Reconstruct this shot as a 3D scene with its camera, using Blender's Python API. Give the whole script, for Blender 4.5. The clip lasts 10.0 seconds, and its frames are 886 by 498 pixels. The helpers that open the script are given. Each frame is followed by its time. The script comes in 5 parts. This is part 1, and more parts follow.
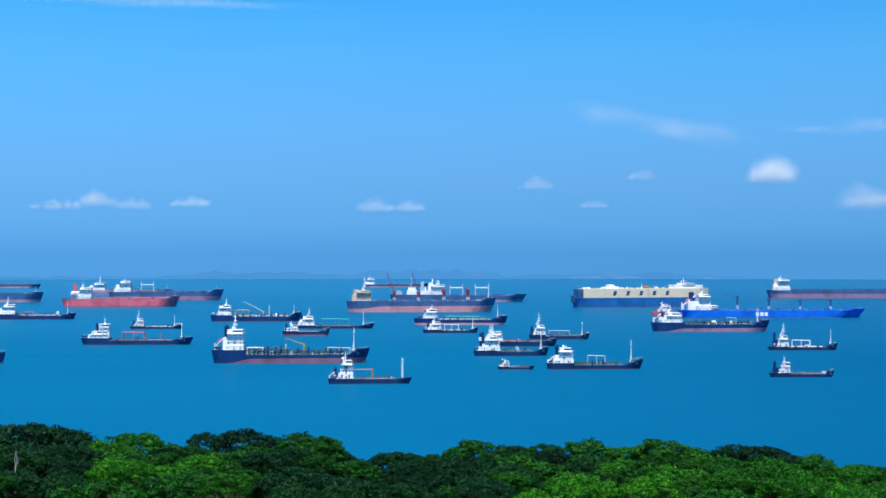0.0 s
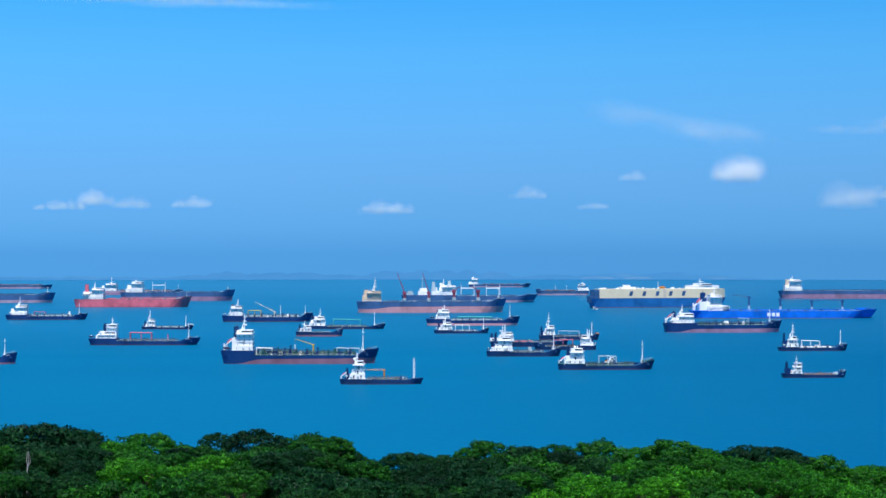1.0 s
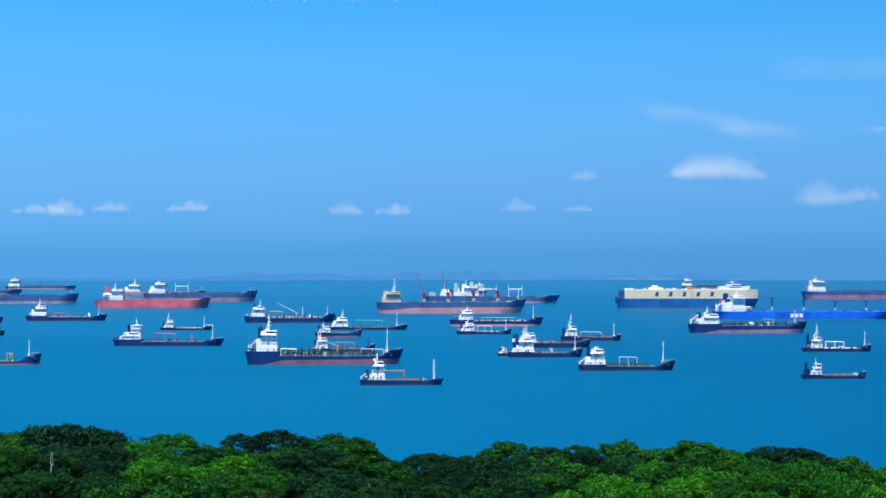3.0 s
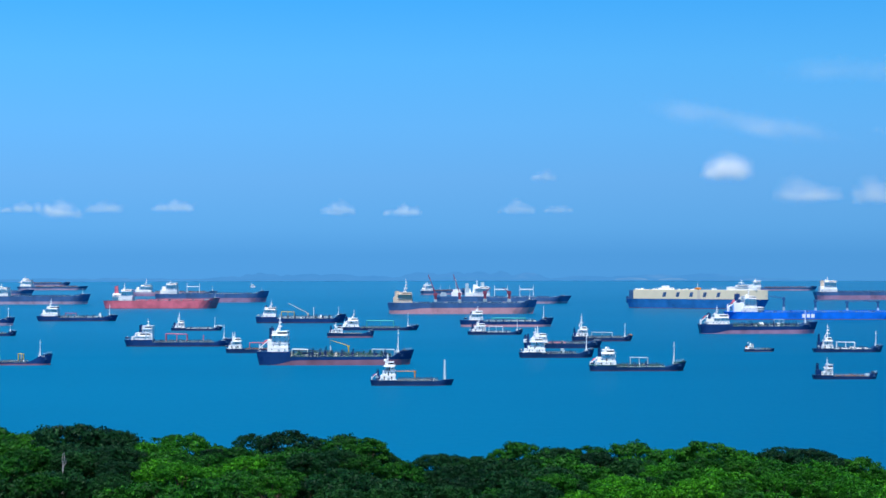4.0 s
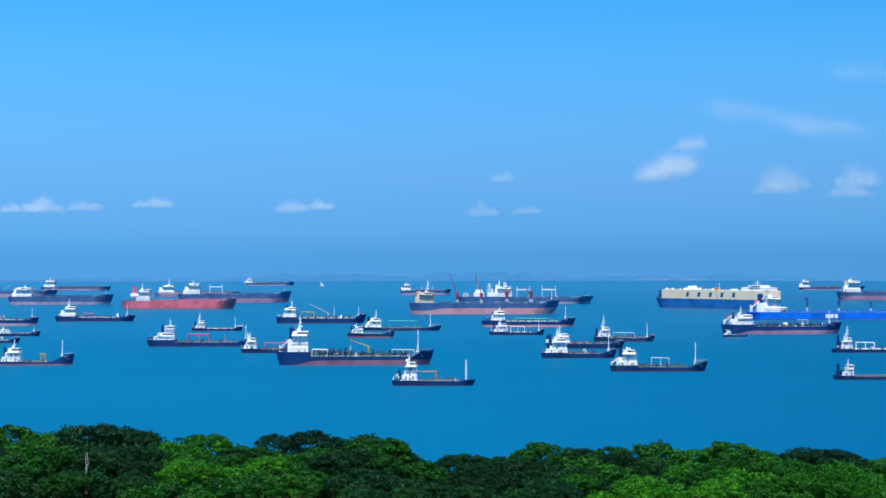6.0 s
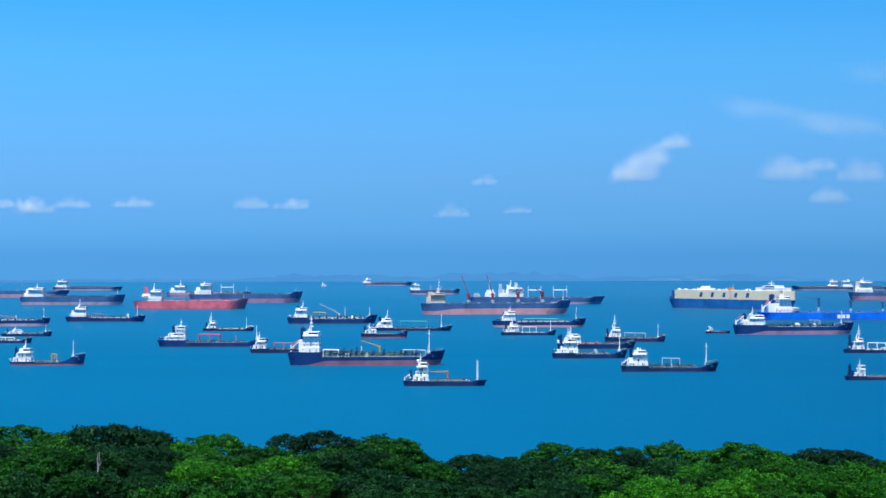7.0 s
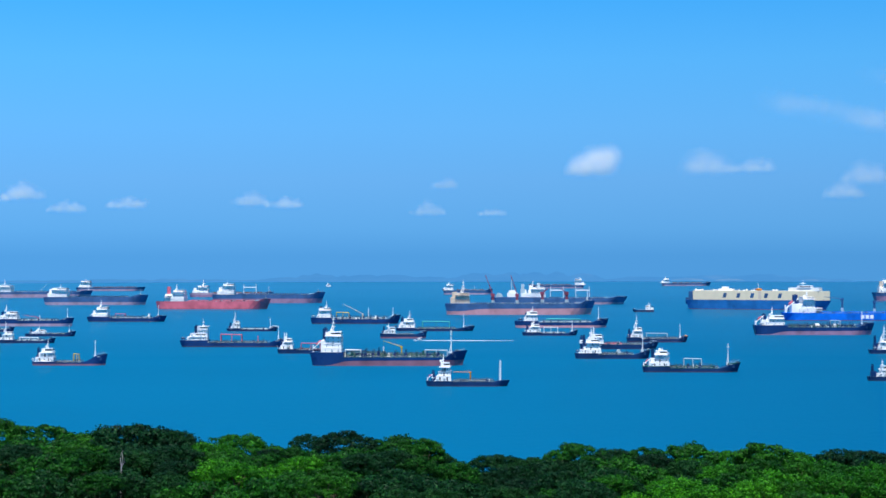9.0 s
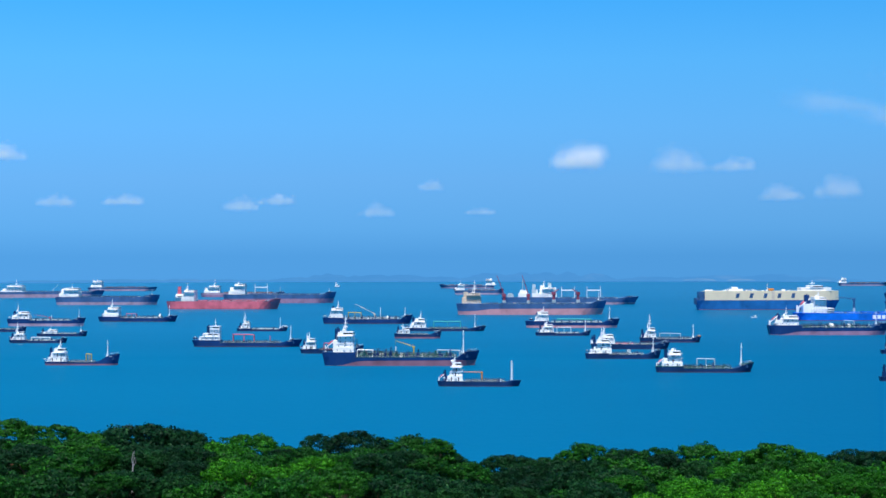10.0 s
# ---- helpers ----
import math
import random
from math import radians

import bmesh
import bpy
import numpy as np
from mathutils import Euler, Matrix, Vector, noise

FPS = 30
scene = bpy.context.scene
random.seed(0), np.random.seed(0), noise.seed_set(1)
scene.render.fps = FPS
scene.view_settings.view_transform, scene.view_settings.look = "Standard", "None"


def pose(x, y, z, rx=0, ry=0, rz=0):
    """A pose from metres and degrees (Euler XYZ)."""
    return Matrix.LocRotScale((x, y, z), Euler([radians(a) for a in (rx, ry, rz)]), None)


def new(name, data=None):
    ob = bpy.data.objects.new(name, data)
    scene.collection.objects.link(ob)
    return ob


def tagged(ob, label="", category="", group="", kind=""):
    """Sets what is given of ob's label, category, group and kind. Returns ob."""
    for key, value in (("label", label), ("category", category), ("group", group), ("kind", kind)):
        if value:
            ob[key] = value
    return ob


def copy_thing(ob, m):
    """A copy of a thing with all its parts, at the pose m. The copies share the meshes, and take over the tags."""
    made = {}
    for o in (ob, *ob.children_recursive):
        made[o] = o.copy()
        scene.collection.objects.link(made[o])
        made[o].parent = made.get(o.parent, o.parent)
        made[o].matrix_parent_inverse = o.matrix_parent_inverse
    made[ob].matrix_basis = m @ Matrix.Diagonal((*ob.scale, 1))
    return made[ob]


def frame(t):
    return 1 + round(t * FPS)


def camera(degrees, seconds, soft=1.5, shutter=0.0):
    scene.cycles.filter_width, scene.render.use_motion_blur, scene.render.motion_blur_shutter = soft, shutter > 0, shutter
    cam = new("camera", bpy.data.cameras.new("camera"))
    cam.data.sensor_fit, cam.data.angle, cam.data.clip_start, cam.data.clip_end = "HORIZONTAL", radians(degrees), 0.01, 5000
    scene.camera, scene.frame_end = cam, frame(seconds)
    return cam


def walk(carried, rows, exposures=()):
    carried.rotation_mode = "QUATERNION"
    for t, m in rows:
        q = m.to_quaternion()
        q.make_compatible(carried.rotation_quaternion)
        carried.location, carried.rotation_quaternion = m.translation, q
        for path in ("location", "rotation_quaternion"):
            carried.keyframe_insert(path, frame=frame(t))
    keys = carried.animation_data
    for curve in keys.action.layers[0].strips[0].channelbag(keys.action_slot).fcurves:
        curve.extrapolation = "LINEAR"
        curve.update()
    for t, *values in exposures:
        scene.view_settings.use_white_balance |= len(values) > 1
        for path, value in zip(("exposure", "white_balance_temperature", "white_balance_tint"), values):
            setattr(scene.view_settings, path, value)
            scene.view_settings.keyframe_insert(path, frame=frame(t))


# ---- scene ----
# The camera stands high above a wooded shore and pans slowly to its left.
cam = camera(30.0, 10.0)
EYE = 75.0
PAN = [(0.0, 0.153, 0.0), (0.5, 0.160, 0.0), (1.0, 0.169, 0.01), (2.0, 0.184, 0.03), (2.5, 0.192, 0.04), (4.0, 0.215, 0.065), (5.0, 0.220, 0.08),
       (5.5, 0.221, 0.085), (7.0, 0.235, 0.095), (8.0, 0.242, 0.10), (9.0, 0.244, 0.10), (9.5, 0.245, 0.10), (10.0, 0.246, 0.10)]


def heading(t):
    return 0.3858 * (t - 5.0)


walk(cam, [(t, pose(0, 0, EYE, 90 + p, roll, heading(t))) for t, p, roll in PAN])

# ---- daylight ----
SUN_HIGH, SUN_SIDE = 66.0, 190.0     # elevation; compass side, clockwise from the way the camera looks
world = bpy.data.worlds.new("daylight")
scene.world = world
world.use_nodes = True
wn, wl = world.node_tree.nodes, world.node_tree.links
wn.clear()
w_out, w_back = wn.new("ShaderNodeOutputWorld"), wn.new("ShaderNodeBackground")
w_sky = wn.new("ShaderNodeTexSky")
w_sky.sky_type, w_sky.sun_disc = "NISHITA", False
w_sky.sun_elevation, w_sky.sun_rotation = radians(SUN_HIGH), radians(SUN_SIDE)
w_scale = wn.new("ShaderNodeVectorMath")
w_scale.operation = "SCALE"
w_scale.inputs["Scale"].default_value = 0.08
w_co, w_xyz, w_ramp, w_mix = wn.new("ShaderNodeTexCoord"), wn.new("ShaderNodeSeparateXYZ"), wn.new("ShaderNodeValToRGB"), wn.new("ShaderNodeMix")
w_mix.data_type = "RGBA"
w_mix.inputs[0].default_value = 0.95
w_back.inputs["Strength"].default_value = 1.15
SKY = [(0.0, (0.064, 0.300, 0.675)), (0.017, (0.088, 0.352, 0.745)), (0.046, (0.11, 0.38, 0.79)), (0.077, (0.103, 0.411, 0.862)), (0.117, (0.078, 0.415, 0.895)), (0.154, (0.044, 0.374, 0.895)),
       (0.45, (0.03, 0.15, 0.38)), (1.0, (0.02, 0.09, 0.25))]
while len(w_ramp.color_ramp.elements) < len(SKY):
    w_ramp.color_ramp.elements.new(0.5)
for el, (at, col) in zip(w_ramp.color_ramp.elements, SKY):
    el.position, el.color = at, (*col, 1)
wl.new(w_co.outputs["Generated"], w_xyz.inputs[0])
wl.new(w_xyz.outputs["Z"], w_ramp.inputs[0])
wl.new(w_sky.outputs[0], w_scale.inputs[0])
wl.new(w_scale.outputs[0], w_mix.inputs[6])
wl.new(w_ramp.outputs[0], w_mix.inputs[7])
# the sky is a little brighter towards the sun's side
w_side, w_tone = wn.new("ShaderNodeMapRange"), wn.new("ShaderNodeVectorMath")
for key, v in (("From Min", -0.3), ("From Max", 0.3), ("To Min", 1.06), ("To Max", 0.94)):
    w_side.inputs[key].default_value = v
w_tone.operation = "SCALE"
wl.new(w_xyz.outputs["X"], w_side.inputs["Value"])
wl.new(w_mix.outputs[2], w_tone.inputs[0])
wl.new(w_side.outputs[0], w_tone.inputs["Scale"])
wl.new(w_tone.outputs[0], w_back.inputs[0])
wl.new(w_back.outputs[0], w_out.inputs[0])

sun = new("sun", bpy.data.lights.new("sun", "SUN"))
sun.data.energy, sun.data.angle, sun.data.color = 5.5, radians(0.53), (1.0, 0.98, 0.95)
sun.matrix_world = pose(0, 0, 400, 0, 0, -SUN_SIDE) @ pose(0, 0, 0, -(90 - SUN_HIGH), 0, 0)


# ---- materials ----
def material(name):
    m = bpy.data.materials.new(name)
    m.use_nodes = True
    return m, m.node_tree.nodes, m.node_tree.links, m.node_tree.nodes["Principled BSDF"]


def noise_at(n, l, scale, detail=4.0, stretch=(1, 1, 1)):
    """Noise in the object's own metres."""
    co, mp, tex = n.new("ShaderNodeTexCoord"), n.new("ShaderNodeMapping"), n.new("ShaderNodeTexNoise")
    mp.inputs["Scale"].default_value = stretch
    tex.inputs["Scale"].default_value, tex.inputs["Detail"].default_value = scale, detail
    l.new(co.outputs["Object"], mp.inputs[0])
    l.new(mp.outputs[0], tex.inputs["Vector"])
    return tex.outputs["Fac"]


def ramp(n, l, source, stops):
    r = n.new("ShaderNodeValToRGB")
    while len(r.color_ramp.elements) < len(stops):
        r.color_ramp.elements.new(0.5)
    for el, (at, col) in zip(r.color_ramp.elements, stops):
        el.position, el.color = at, (*col, 1)
    l.new(source, r.inputs[0])
    return r.outputs[0]


def blend(n, l, fac, a, b, mode="MIX"):
    x = n.new("ShaderNodeMix")
    x.data_type, x.blend_type = "RGBA", mode
    for socket, v in ((x.inputs[0], fac), (x.inputs[6], a), (x.inputs[7], b)):
        if isinstance(v, bpy.types.NodeSocket):
            l.new(v, socket)
        else:
            socket.default_value = v if isinstance(v, float) else (*v, 1)
    return x.outputs[2]


def paint(name, col, rust=0.25, rough=0.45, vary=0.28):
    """Ship's paint: weathered in broad patches, with rust running down in streaks."""
    m, n, l, b = material(name)
    faded = tuple(min(1, c * (1 + 0.9 * vary) + 0.003) for c in col)
    worn = tuple(c * (1 - vary) for c in col)
    broad = ramp(n, l, noise_at(n, l, 0.09, 5), [(0.3, worn), (0.5, col), (0.72, faded)])
    streak = ramp(n, l, noise_at(n, l, 0.6, 6, (1.0, 1.0, 0.16)), [(0.56, (0, 0, 0)), (0.74, (rust, rust, rust))])
    l.new(blend(n, l, streak, broad, (0.17, 0.075, 0.035)), b.inputs["Base Color"])
    b.inputs["Roughness"].default_value = rough
    b.inputs["Specular IOR Level"].default_value = 0.3
    return m


# Far ships' navy, mauve, rose and pink have sea haze painted into the colour.
PAINT = {
    "navy": paint("navy_paint", (0.004, 0.036, 0.14), 0.05),
    "black": paint("black_paint", (0.004, 0.030, 0.105), 0.05),
    "navy_hazed": paint("hazed_navy_paint", (0.045, 0.115, 0.26), 0.08),
    "red_dark": paint("dark_antifouling", (0.055, 0.045, 0.10), 0.1, 0.7),
    "mauve": paint("hazed_mauve_antifouling", (0.29, 0.18, 0.28), 0.2, 0.7),
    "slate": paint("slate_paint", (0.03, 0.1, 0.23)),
    "blue": paint("bright_blue_paint", (0.0, 0.15, 0.68), 0.03),
    "blue_deep": paint("deep_blue_paint", (0.01, 0.125, 0.36), 0.06),
    "red": paint("red_paint", (0.62, 0.14, 0.19), 0.08),
    "crane_red": paint("crane_red_paint", (0.27, 0.06, 0.1), 0.2),
    "red_faded": paint("antifouling_red", (0.22, 0.11, 0.16), 0.15, 0.7),
    "rose": paint("hazed_rose_antifouling", (0.52, 0.27, 0.31), 0.12, 0.7, 0.18),
    "pink": paint("hazed_pink_antifouling", (0.36, 0.27, 0.36), 0.2, 0.7),
    "white": paint("white_paint", (0.88, 0.88, 0.88), 0.05, vary=0.06),
    "pale": paint("pale_grey_paint", (0.42, 0.52, 0.58), 0.15),
    "grey": paint("deck_grey_paint", (0.045, 0.085, 0.12), 0.25),
    "green": paint("deck_green_paint", (0.006, 0.085, 0.085), 0.15),
    "teal": paint("teal_paint", (0.08, 0.42, 0.38), 0.1),
    "yellow": paint("yellow_paint", (0.62, 0.4, 0.06), 0.15),
    "orange": paint("orange_paint", (0.6, 0.22, 0.04), 0.15),
    "beige": paint("beige_paint", (0.64, 0.54, 0.44), 0.2, vary=0.12),
    "cream": paint("cream_paint", (0.76, 0.66, 0.47), 0.03, vary=0.05),
    "rust": paint("rusty_steel", (0.2, 0.09, 0.06), 0.6, 0.8),
}


def glass_dark():
    m, n, l, b = material("dark_window_glass")
    b.inputs["Base Color"].default_value = (0.012, 0.02, 0.03, 1)
    b.inputs["Roughness"].default_value = 0.12
    return m


GLASS = glass_dark()


def water():
    m, n, l, b = material("sea_water")
    patch = noise_at(n, l, 0.004, 4, (0.25, 1, 1))
    col = ramp(n, l, patch, [(0.3, (0.0002, 0.118, 0.252)), (0.7, (0.0003, 0.130, 0.274))])
    # brightness falling off rightwards, by bearing from the camera, is painted into the colour
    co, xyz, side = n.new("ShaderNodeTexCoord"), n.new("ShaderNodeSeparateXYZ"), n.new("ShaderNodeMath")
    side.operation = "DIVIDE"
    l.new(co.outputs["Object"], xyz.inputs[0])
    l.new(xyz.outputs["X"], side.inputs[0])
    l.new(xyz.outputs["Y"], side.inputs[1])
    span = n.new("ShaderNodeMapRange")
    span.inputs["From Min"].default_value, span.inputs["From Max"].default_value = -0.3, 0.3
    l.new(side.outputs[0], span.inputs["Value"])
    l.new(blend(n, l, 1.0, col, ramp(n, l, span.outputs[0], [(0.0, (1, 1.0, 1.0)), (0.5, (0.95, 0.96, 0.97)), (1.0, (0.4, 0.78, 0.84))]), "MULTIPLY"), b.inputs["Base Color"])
    b.inputs["IOR"].default_value = 1.33
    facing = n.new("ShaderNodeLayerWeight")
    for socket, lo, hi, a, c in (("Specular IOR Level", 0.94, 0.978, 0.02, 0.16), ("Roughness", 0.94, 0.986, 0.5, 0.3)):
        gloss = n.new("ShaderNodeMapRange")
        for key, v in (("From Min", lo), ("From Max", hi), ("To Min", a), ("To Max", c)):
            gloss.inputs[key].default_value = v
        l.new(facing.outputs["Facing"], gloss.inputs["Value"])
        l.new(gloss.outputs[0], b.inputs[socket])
    # towards the horizon added gloss takes on more of the sky, standing in for haze
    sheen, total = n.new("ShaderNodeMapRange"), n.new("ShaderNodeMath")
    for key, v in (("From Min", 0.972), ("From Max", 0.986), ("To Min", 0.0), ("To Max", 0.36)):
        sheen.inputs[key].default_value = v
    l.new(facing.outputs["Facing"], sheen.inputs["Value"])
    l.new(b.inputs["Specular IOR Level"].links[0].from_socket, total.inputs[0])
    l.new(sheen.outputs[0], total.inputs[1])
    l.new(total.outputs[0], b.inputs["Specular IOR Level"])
    bump = n.new("ShaderNodeBump")
    bump.inputs["Strength"].default_value, bump.inputs["Distance"].default_value = 0.5, 0.35
    ripple = noise_at(n, l, 0.22, 6, (1, 0.6, 1))
    l.new(ripple, bump.inputs["Height"])
    l.new(bump.outputs[0], b.inputs["Normal"])
    return m


def foliage(name, dark, light):
    m, n, l, b = material(name)
    geo, info = n.new("ShaderNodeNewGeometry"), n.new("ShaderNodeObjectInfo")
    leafy = blend(n, l, ramp(n, l, geo.outputs["Random Per Island"], [(0.0, (0.0, 0.0, 0.0)), (0.6, (0.35, 0.35, 0.35)), (1.0, (1, 1, 1))]), dark, light)
    tint = ramp(n, l, info.outputs["Random"], [(0.0, (0.5, 0.6, 0.8)), (0.5, (0.85, 0.9, 0.9)), (1.0, (1.5, 1.2, 0.9))])
    col = blend(n, l, 1.0, leafy, tint, "MULTIPLY")
    col = blend(n, l, 1.0, col, ramp(n, l, noise_at(n, l, 0.3, 3), [(0.3, (0.5, 0.62, 0.75)), (0.5, (0.95, 0.95, 0.9)), (0.7, (1.6, 1.35, 1.0))]), "MULTIPLY")
    l.new(col, b.inputs["Base Color"])
    b.inputs["Roughness"].default_value = 0.5
    b.inputs["Specular IOR Level"].default_value = 0.12
    glow, mix = n.new("ShaderNodeBsdfTranslucent"), n.new("ShaderNodeMixShader")
    l.new(col, glow.inputs[0])
    mix.inputs[0].default_value = 0.06
    l.new(b.outputs[0], mix.inputs[1])
    l.new(glow.outputs[0], mix.inputs[2])
    l.new(mix.outputs[0], n["Material Output"].inputs[0])
    return m


LEAVES = [foliage("broad_leaves", (0.002, 0.032, 0.005), (0.026, 0.19, 0.012)),
          foliage("bright_leaves", (0.004, 0.062, 0.004), (0.06, 0.36, 0.012)),
          foliage("dark_leaves", (0.001, 0.020, 0.008), (0.011, 0.085, 0.02))]


def bark():
    m, n, l, b = material("bark")
    l.new(ramp(n, l, noise_at(n, l, 3, 6, (1, 1, 0.2)), [(0.3, (0.05, 0.035, 0.025)), (0.7, (0.2, 0.16, 0.12))]), b.inputs["Base Color"])
    b.inputs["Roughness"].default_value = 0.9
    return m


def soil():
    m, n, l, b = material("undergrowth")
    l.new(ramp(n, l, noise_at(n, l, 0.4, 8), [(0.3, (0.015, 0.03, 0.01)), (0.6, (0.04, 0.08, 0.015)), (0.8, (0.1, 0.08, 0.05))]), b.inputs["Base Color"])
    b.inputs["Roughness"].default_value = 0.95
    return m


def cloud_white():
    m, n, l, b = material("cloud_white")
    b.inputs["Base Color"].default_value = (0.98, 0.98, 0.98, 1)
    b.inputs["Roughness"].default_value = 1.0
    b.inputs["Specular IOR Level"].default_value = 0.0
    glow, mix = n.new("ShaderNodeBsdfTranslucent"), n.new("ShaderNodeMixShader")
    glow.inputs[0].default_value = (0.98, 0.98, 0.98, 1)
    mix.inputs[0].default_value = 0.5
    l.new(b.outputs[0], mix.inputs[1])
    l.new(glow.outputs[0], mix.inputs[2])
    l.new(mix.outputs[0], n["Material Output"].inputs[0])
    return m


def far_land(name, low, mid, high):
    """Land glowing with painted sea haze: hardly darker than the sky behind it."""
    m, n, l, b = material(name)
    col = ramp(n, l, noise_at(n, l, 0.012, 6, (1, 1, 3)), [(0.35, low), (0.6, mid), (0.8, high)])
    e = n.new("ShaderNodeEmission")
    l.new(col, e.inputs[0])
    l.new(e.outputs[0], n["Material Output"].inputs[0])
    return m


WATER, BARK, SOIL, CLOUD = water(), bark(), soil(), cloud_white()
FAR = far_land("far_land_painted_haze", (0.068, 0.295, 0.675), (0.077, 0.308, 0.69), (0.11, 0.338, 0.71))
FAR_PALE = far_land("pale_shore_painted_haze", (0.10, 0.32, 0.68), (0.16, 0.375, 0.70), (0.21, 0.41, 0.71))


# ---- mesh helpers ----
def box(bm, x0, x1, y0, y1, z0, z1, lean=0.0):
    """A block; lean shifts its top along x."""
    v = [bm.verts.new((x + (lean if z == z1 else 0), y, z)) for z in (z0, z1) for y in (y0, y1) for x in (x0, x1)]
    for f in ((0, 2, 3, 1), (4, 5, 7, 6), (0, 1, 5, 4), (2, 6, 7, 3), (0, 4, 6, 2), (1, 3, 7, 5)):
        bm.faces.new([v[i] for i in f])


def tube(bm, p, q, r0, r1=None, sides=7):
    p, q = Vector(p), Vector(q)
    turn = (q - p).to_track_quat("Z", "Y").to_matrix()
    rings = []
    for at, r in ((p, r0), (q, r0 if r1 is None else r1)):
        rings.append([bm.verts.new(at + turn @ Vector((r * math.cos(a), r * math.sin(a), 0))) for a in (2 * math.pi * i / sides for i in range(sides))])
    for i in range(sides):
        j = (i + 1) % sides
        bm.faces.new((rings[0][i], rings[0][j], rings[1][j], rings[1][i]))
    bm.faces.new(rings[0][::-1])
    bm.faces.new(rings[1])


def part(name, bm, mat, parent, label="", soft=False):
    me = bpy.data.meshes.new(name)
    bmesh.ops.recalc_face_normals(bm, faces=bm.faces)
    bm.to_mesh(me)
    bm.free()
    if soft:
        for p in me.polygons:
            p.use_smooth = True
    me.materials.append(mat)
    ob = new(name, me)
    ob.parent = parent
    if label:
        tagged(ob, label)
    return ob


def flakes(name, corners, mat):
    """A mesh of loose triangles from an array of their corners."""
    n = len(corners)
    me = bpy.data.meshes.new(name)
    me.vertices.add(n * 3)
    me.vertices.foreach_set("co", corners.reshape(-1).astype(np.float32))
    me.loops.add(n * 3)
    me.loops.foreach_set("vertex_index", np.arange(n * 3, dtype=np.int32))
    me.polygons.add(n)
    me.polygons.foreach_set("loop_start", np.arange(0, n * 3, 3, dtype=np.int32))
    me.update(calc_edges=True)
    me.materials.append(mat)
    return me


def mesh_from(name, verts, faces, mat):
    me = bpy.data.meshes.new(name)
    me.from_pydata([tuple(v) for v in verts], [], [tuple(f) for f in faces])
    me.materials.append(mat)
    return me


# ---- sea, shore and far coast ----
def sea():
    rs = [0, 100, 250, 450, 700, 1000, 1400, 1900, 2600, 3400, 4200, 4900]
    sides, verts, faces = 180, [(0, 0, 0)], []
    for r in rs[1:]:
        verts += [(r * math.sin(2 * math.pi * i / sides), r * math.cos(2 * math.pi * i / sides), 0) for i in range(sides)]
    for i in range(sides):
        faces.append((0, 1 + (i + 1) % sides, 1 + i))
    for k in range(len(rs) - 2):
        a, b = 1 + k * sides, 1 + (k + 1) * sides
        for i in range(sides):
            j = (i + 1) % sides
            faces.append((a + i, a + j, b + j, b + i))
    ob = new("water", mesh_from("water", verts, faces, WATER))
    return tagged(ob, "calm turquoise-blue sea with fine ripples", "sea", kind="structure")


def ground_height(x, y):
    """Wooded headland: a gentle shelf that drops to the shore."""
    fall = max(0.0, min(1.0, (y - 392) / 80))
    rise = max(0.0, min(1.0, (240 - y) / 260))
    edge = max(0.0, min(1.0, (x - 66) / 22))
    # bank shaped to the camera's view, closing gaps under the skyline trees
    bank = (5.2 - 3.6 * math.exp(-((x + 6) / 14) ** 2) - 4.4 * edge) * math.exp(-((y - 386) / 13) ** 2)
    z = 21 + 22 * rise * rise + bank - 25 * (3 * fall ** 2 - 2 * fall ** 3)
    return z + 1.2 * noise.noise((x * 0.03, y * 0.03, 0))


def headland():
    nx, ny = 100, 120
    verts = [(-350 + 700 * i / nx, -120 + 600 * j / ny, 0) for j in range(ny + 1) for i in range(nx + 1)]
    verts = [(x, y, ground_height(x, y) - 30 * max(0, (abs(x) - 300) / 50)) for x, y, _ in verts]
    faces = [(j * (nx + 1) + i, j * (nx + 1) + i + 1, (j + 1) * (nx + 1) + i + 1, (j + 1) * (nx + 1) + i) for j in range(ny) for i in range(nx)]
    ob = new("ground", mesh_from("ground", verts, faces, SOIL))
    for p in ob.data.polygons:
        p.use_smooth = True
    return tagged(ob, "wooded headland covered with dark undergrowth", "ground", kind="structure")


def far_coast(az0, az1, height, seed, dist):
    """A low island on the horizon between two bearings, its haze painted as glow."""
    n, verts, faces = 90, [], []
    for i in range(n + 1):
        t = i / n
        a = radians(az0 + (az1 - az0) * t)
        hump = math.sin(math.pi * t) ** 0.5 * height * (0.55 + 0.75 * abs(noise.noise((t * 5.0, seed, 0))) + 0.15 * noise.noise((t * 30, seed, 3)))
        for r, z in ((dist, -2), (dist, 0.55 * hump), (dist + 35, hump), (dist + 50, -2)):
            verts.append((r * math.sin(a), r * math.cos(a), z))
    for i in range(n):
        for k in range(3):
            faces.append((4 * i + k, 4 * i + 4 + k, 4 * i + 5 + k, 4 * i + 1 + k))
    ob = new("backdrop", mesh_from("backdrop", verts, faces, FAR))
    return tagged(ob, "low blue island on the horizon, its haze painted on", "island", kind="structure")


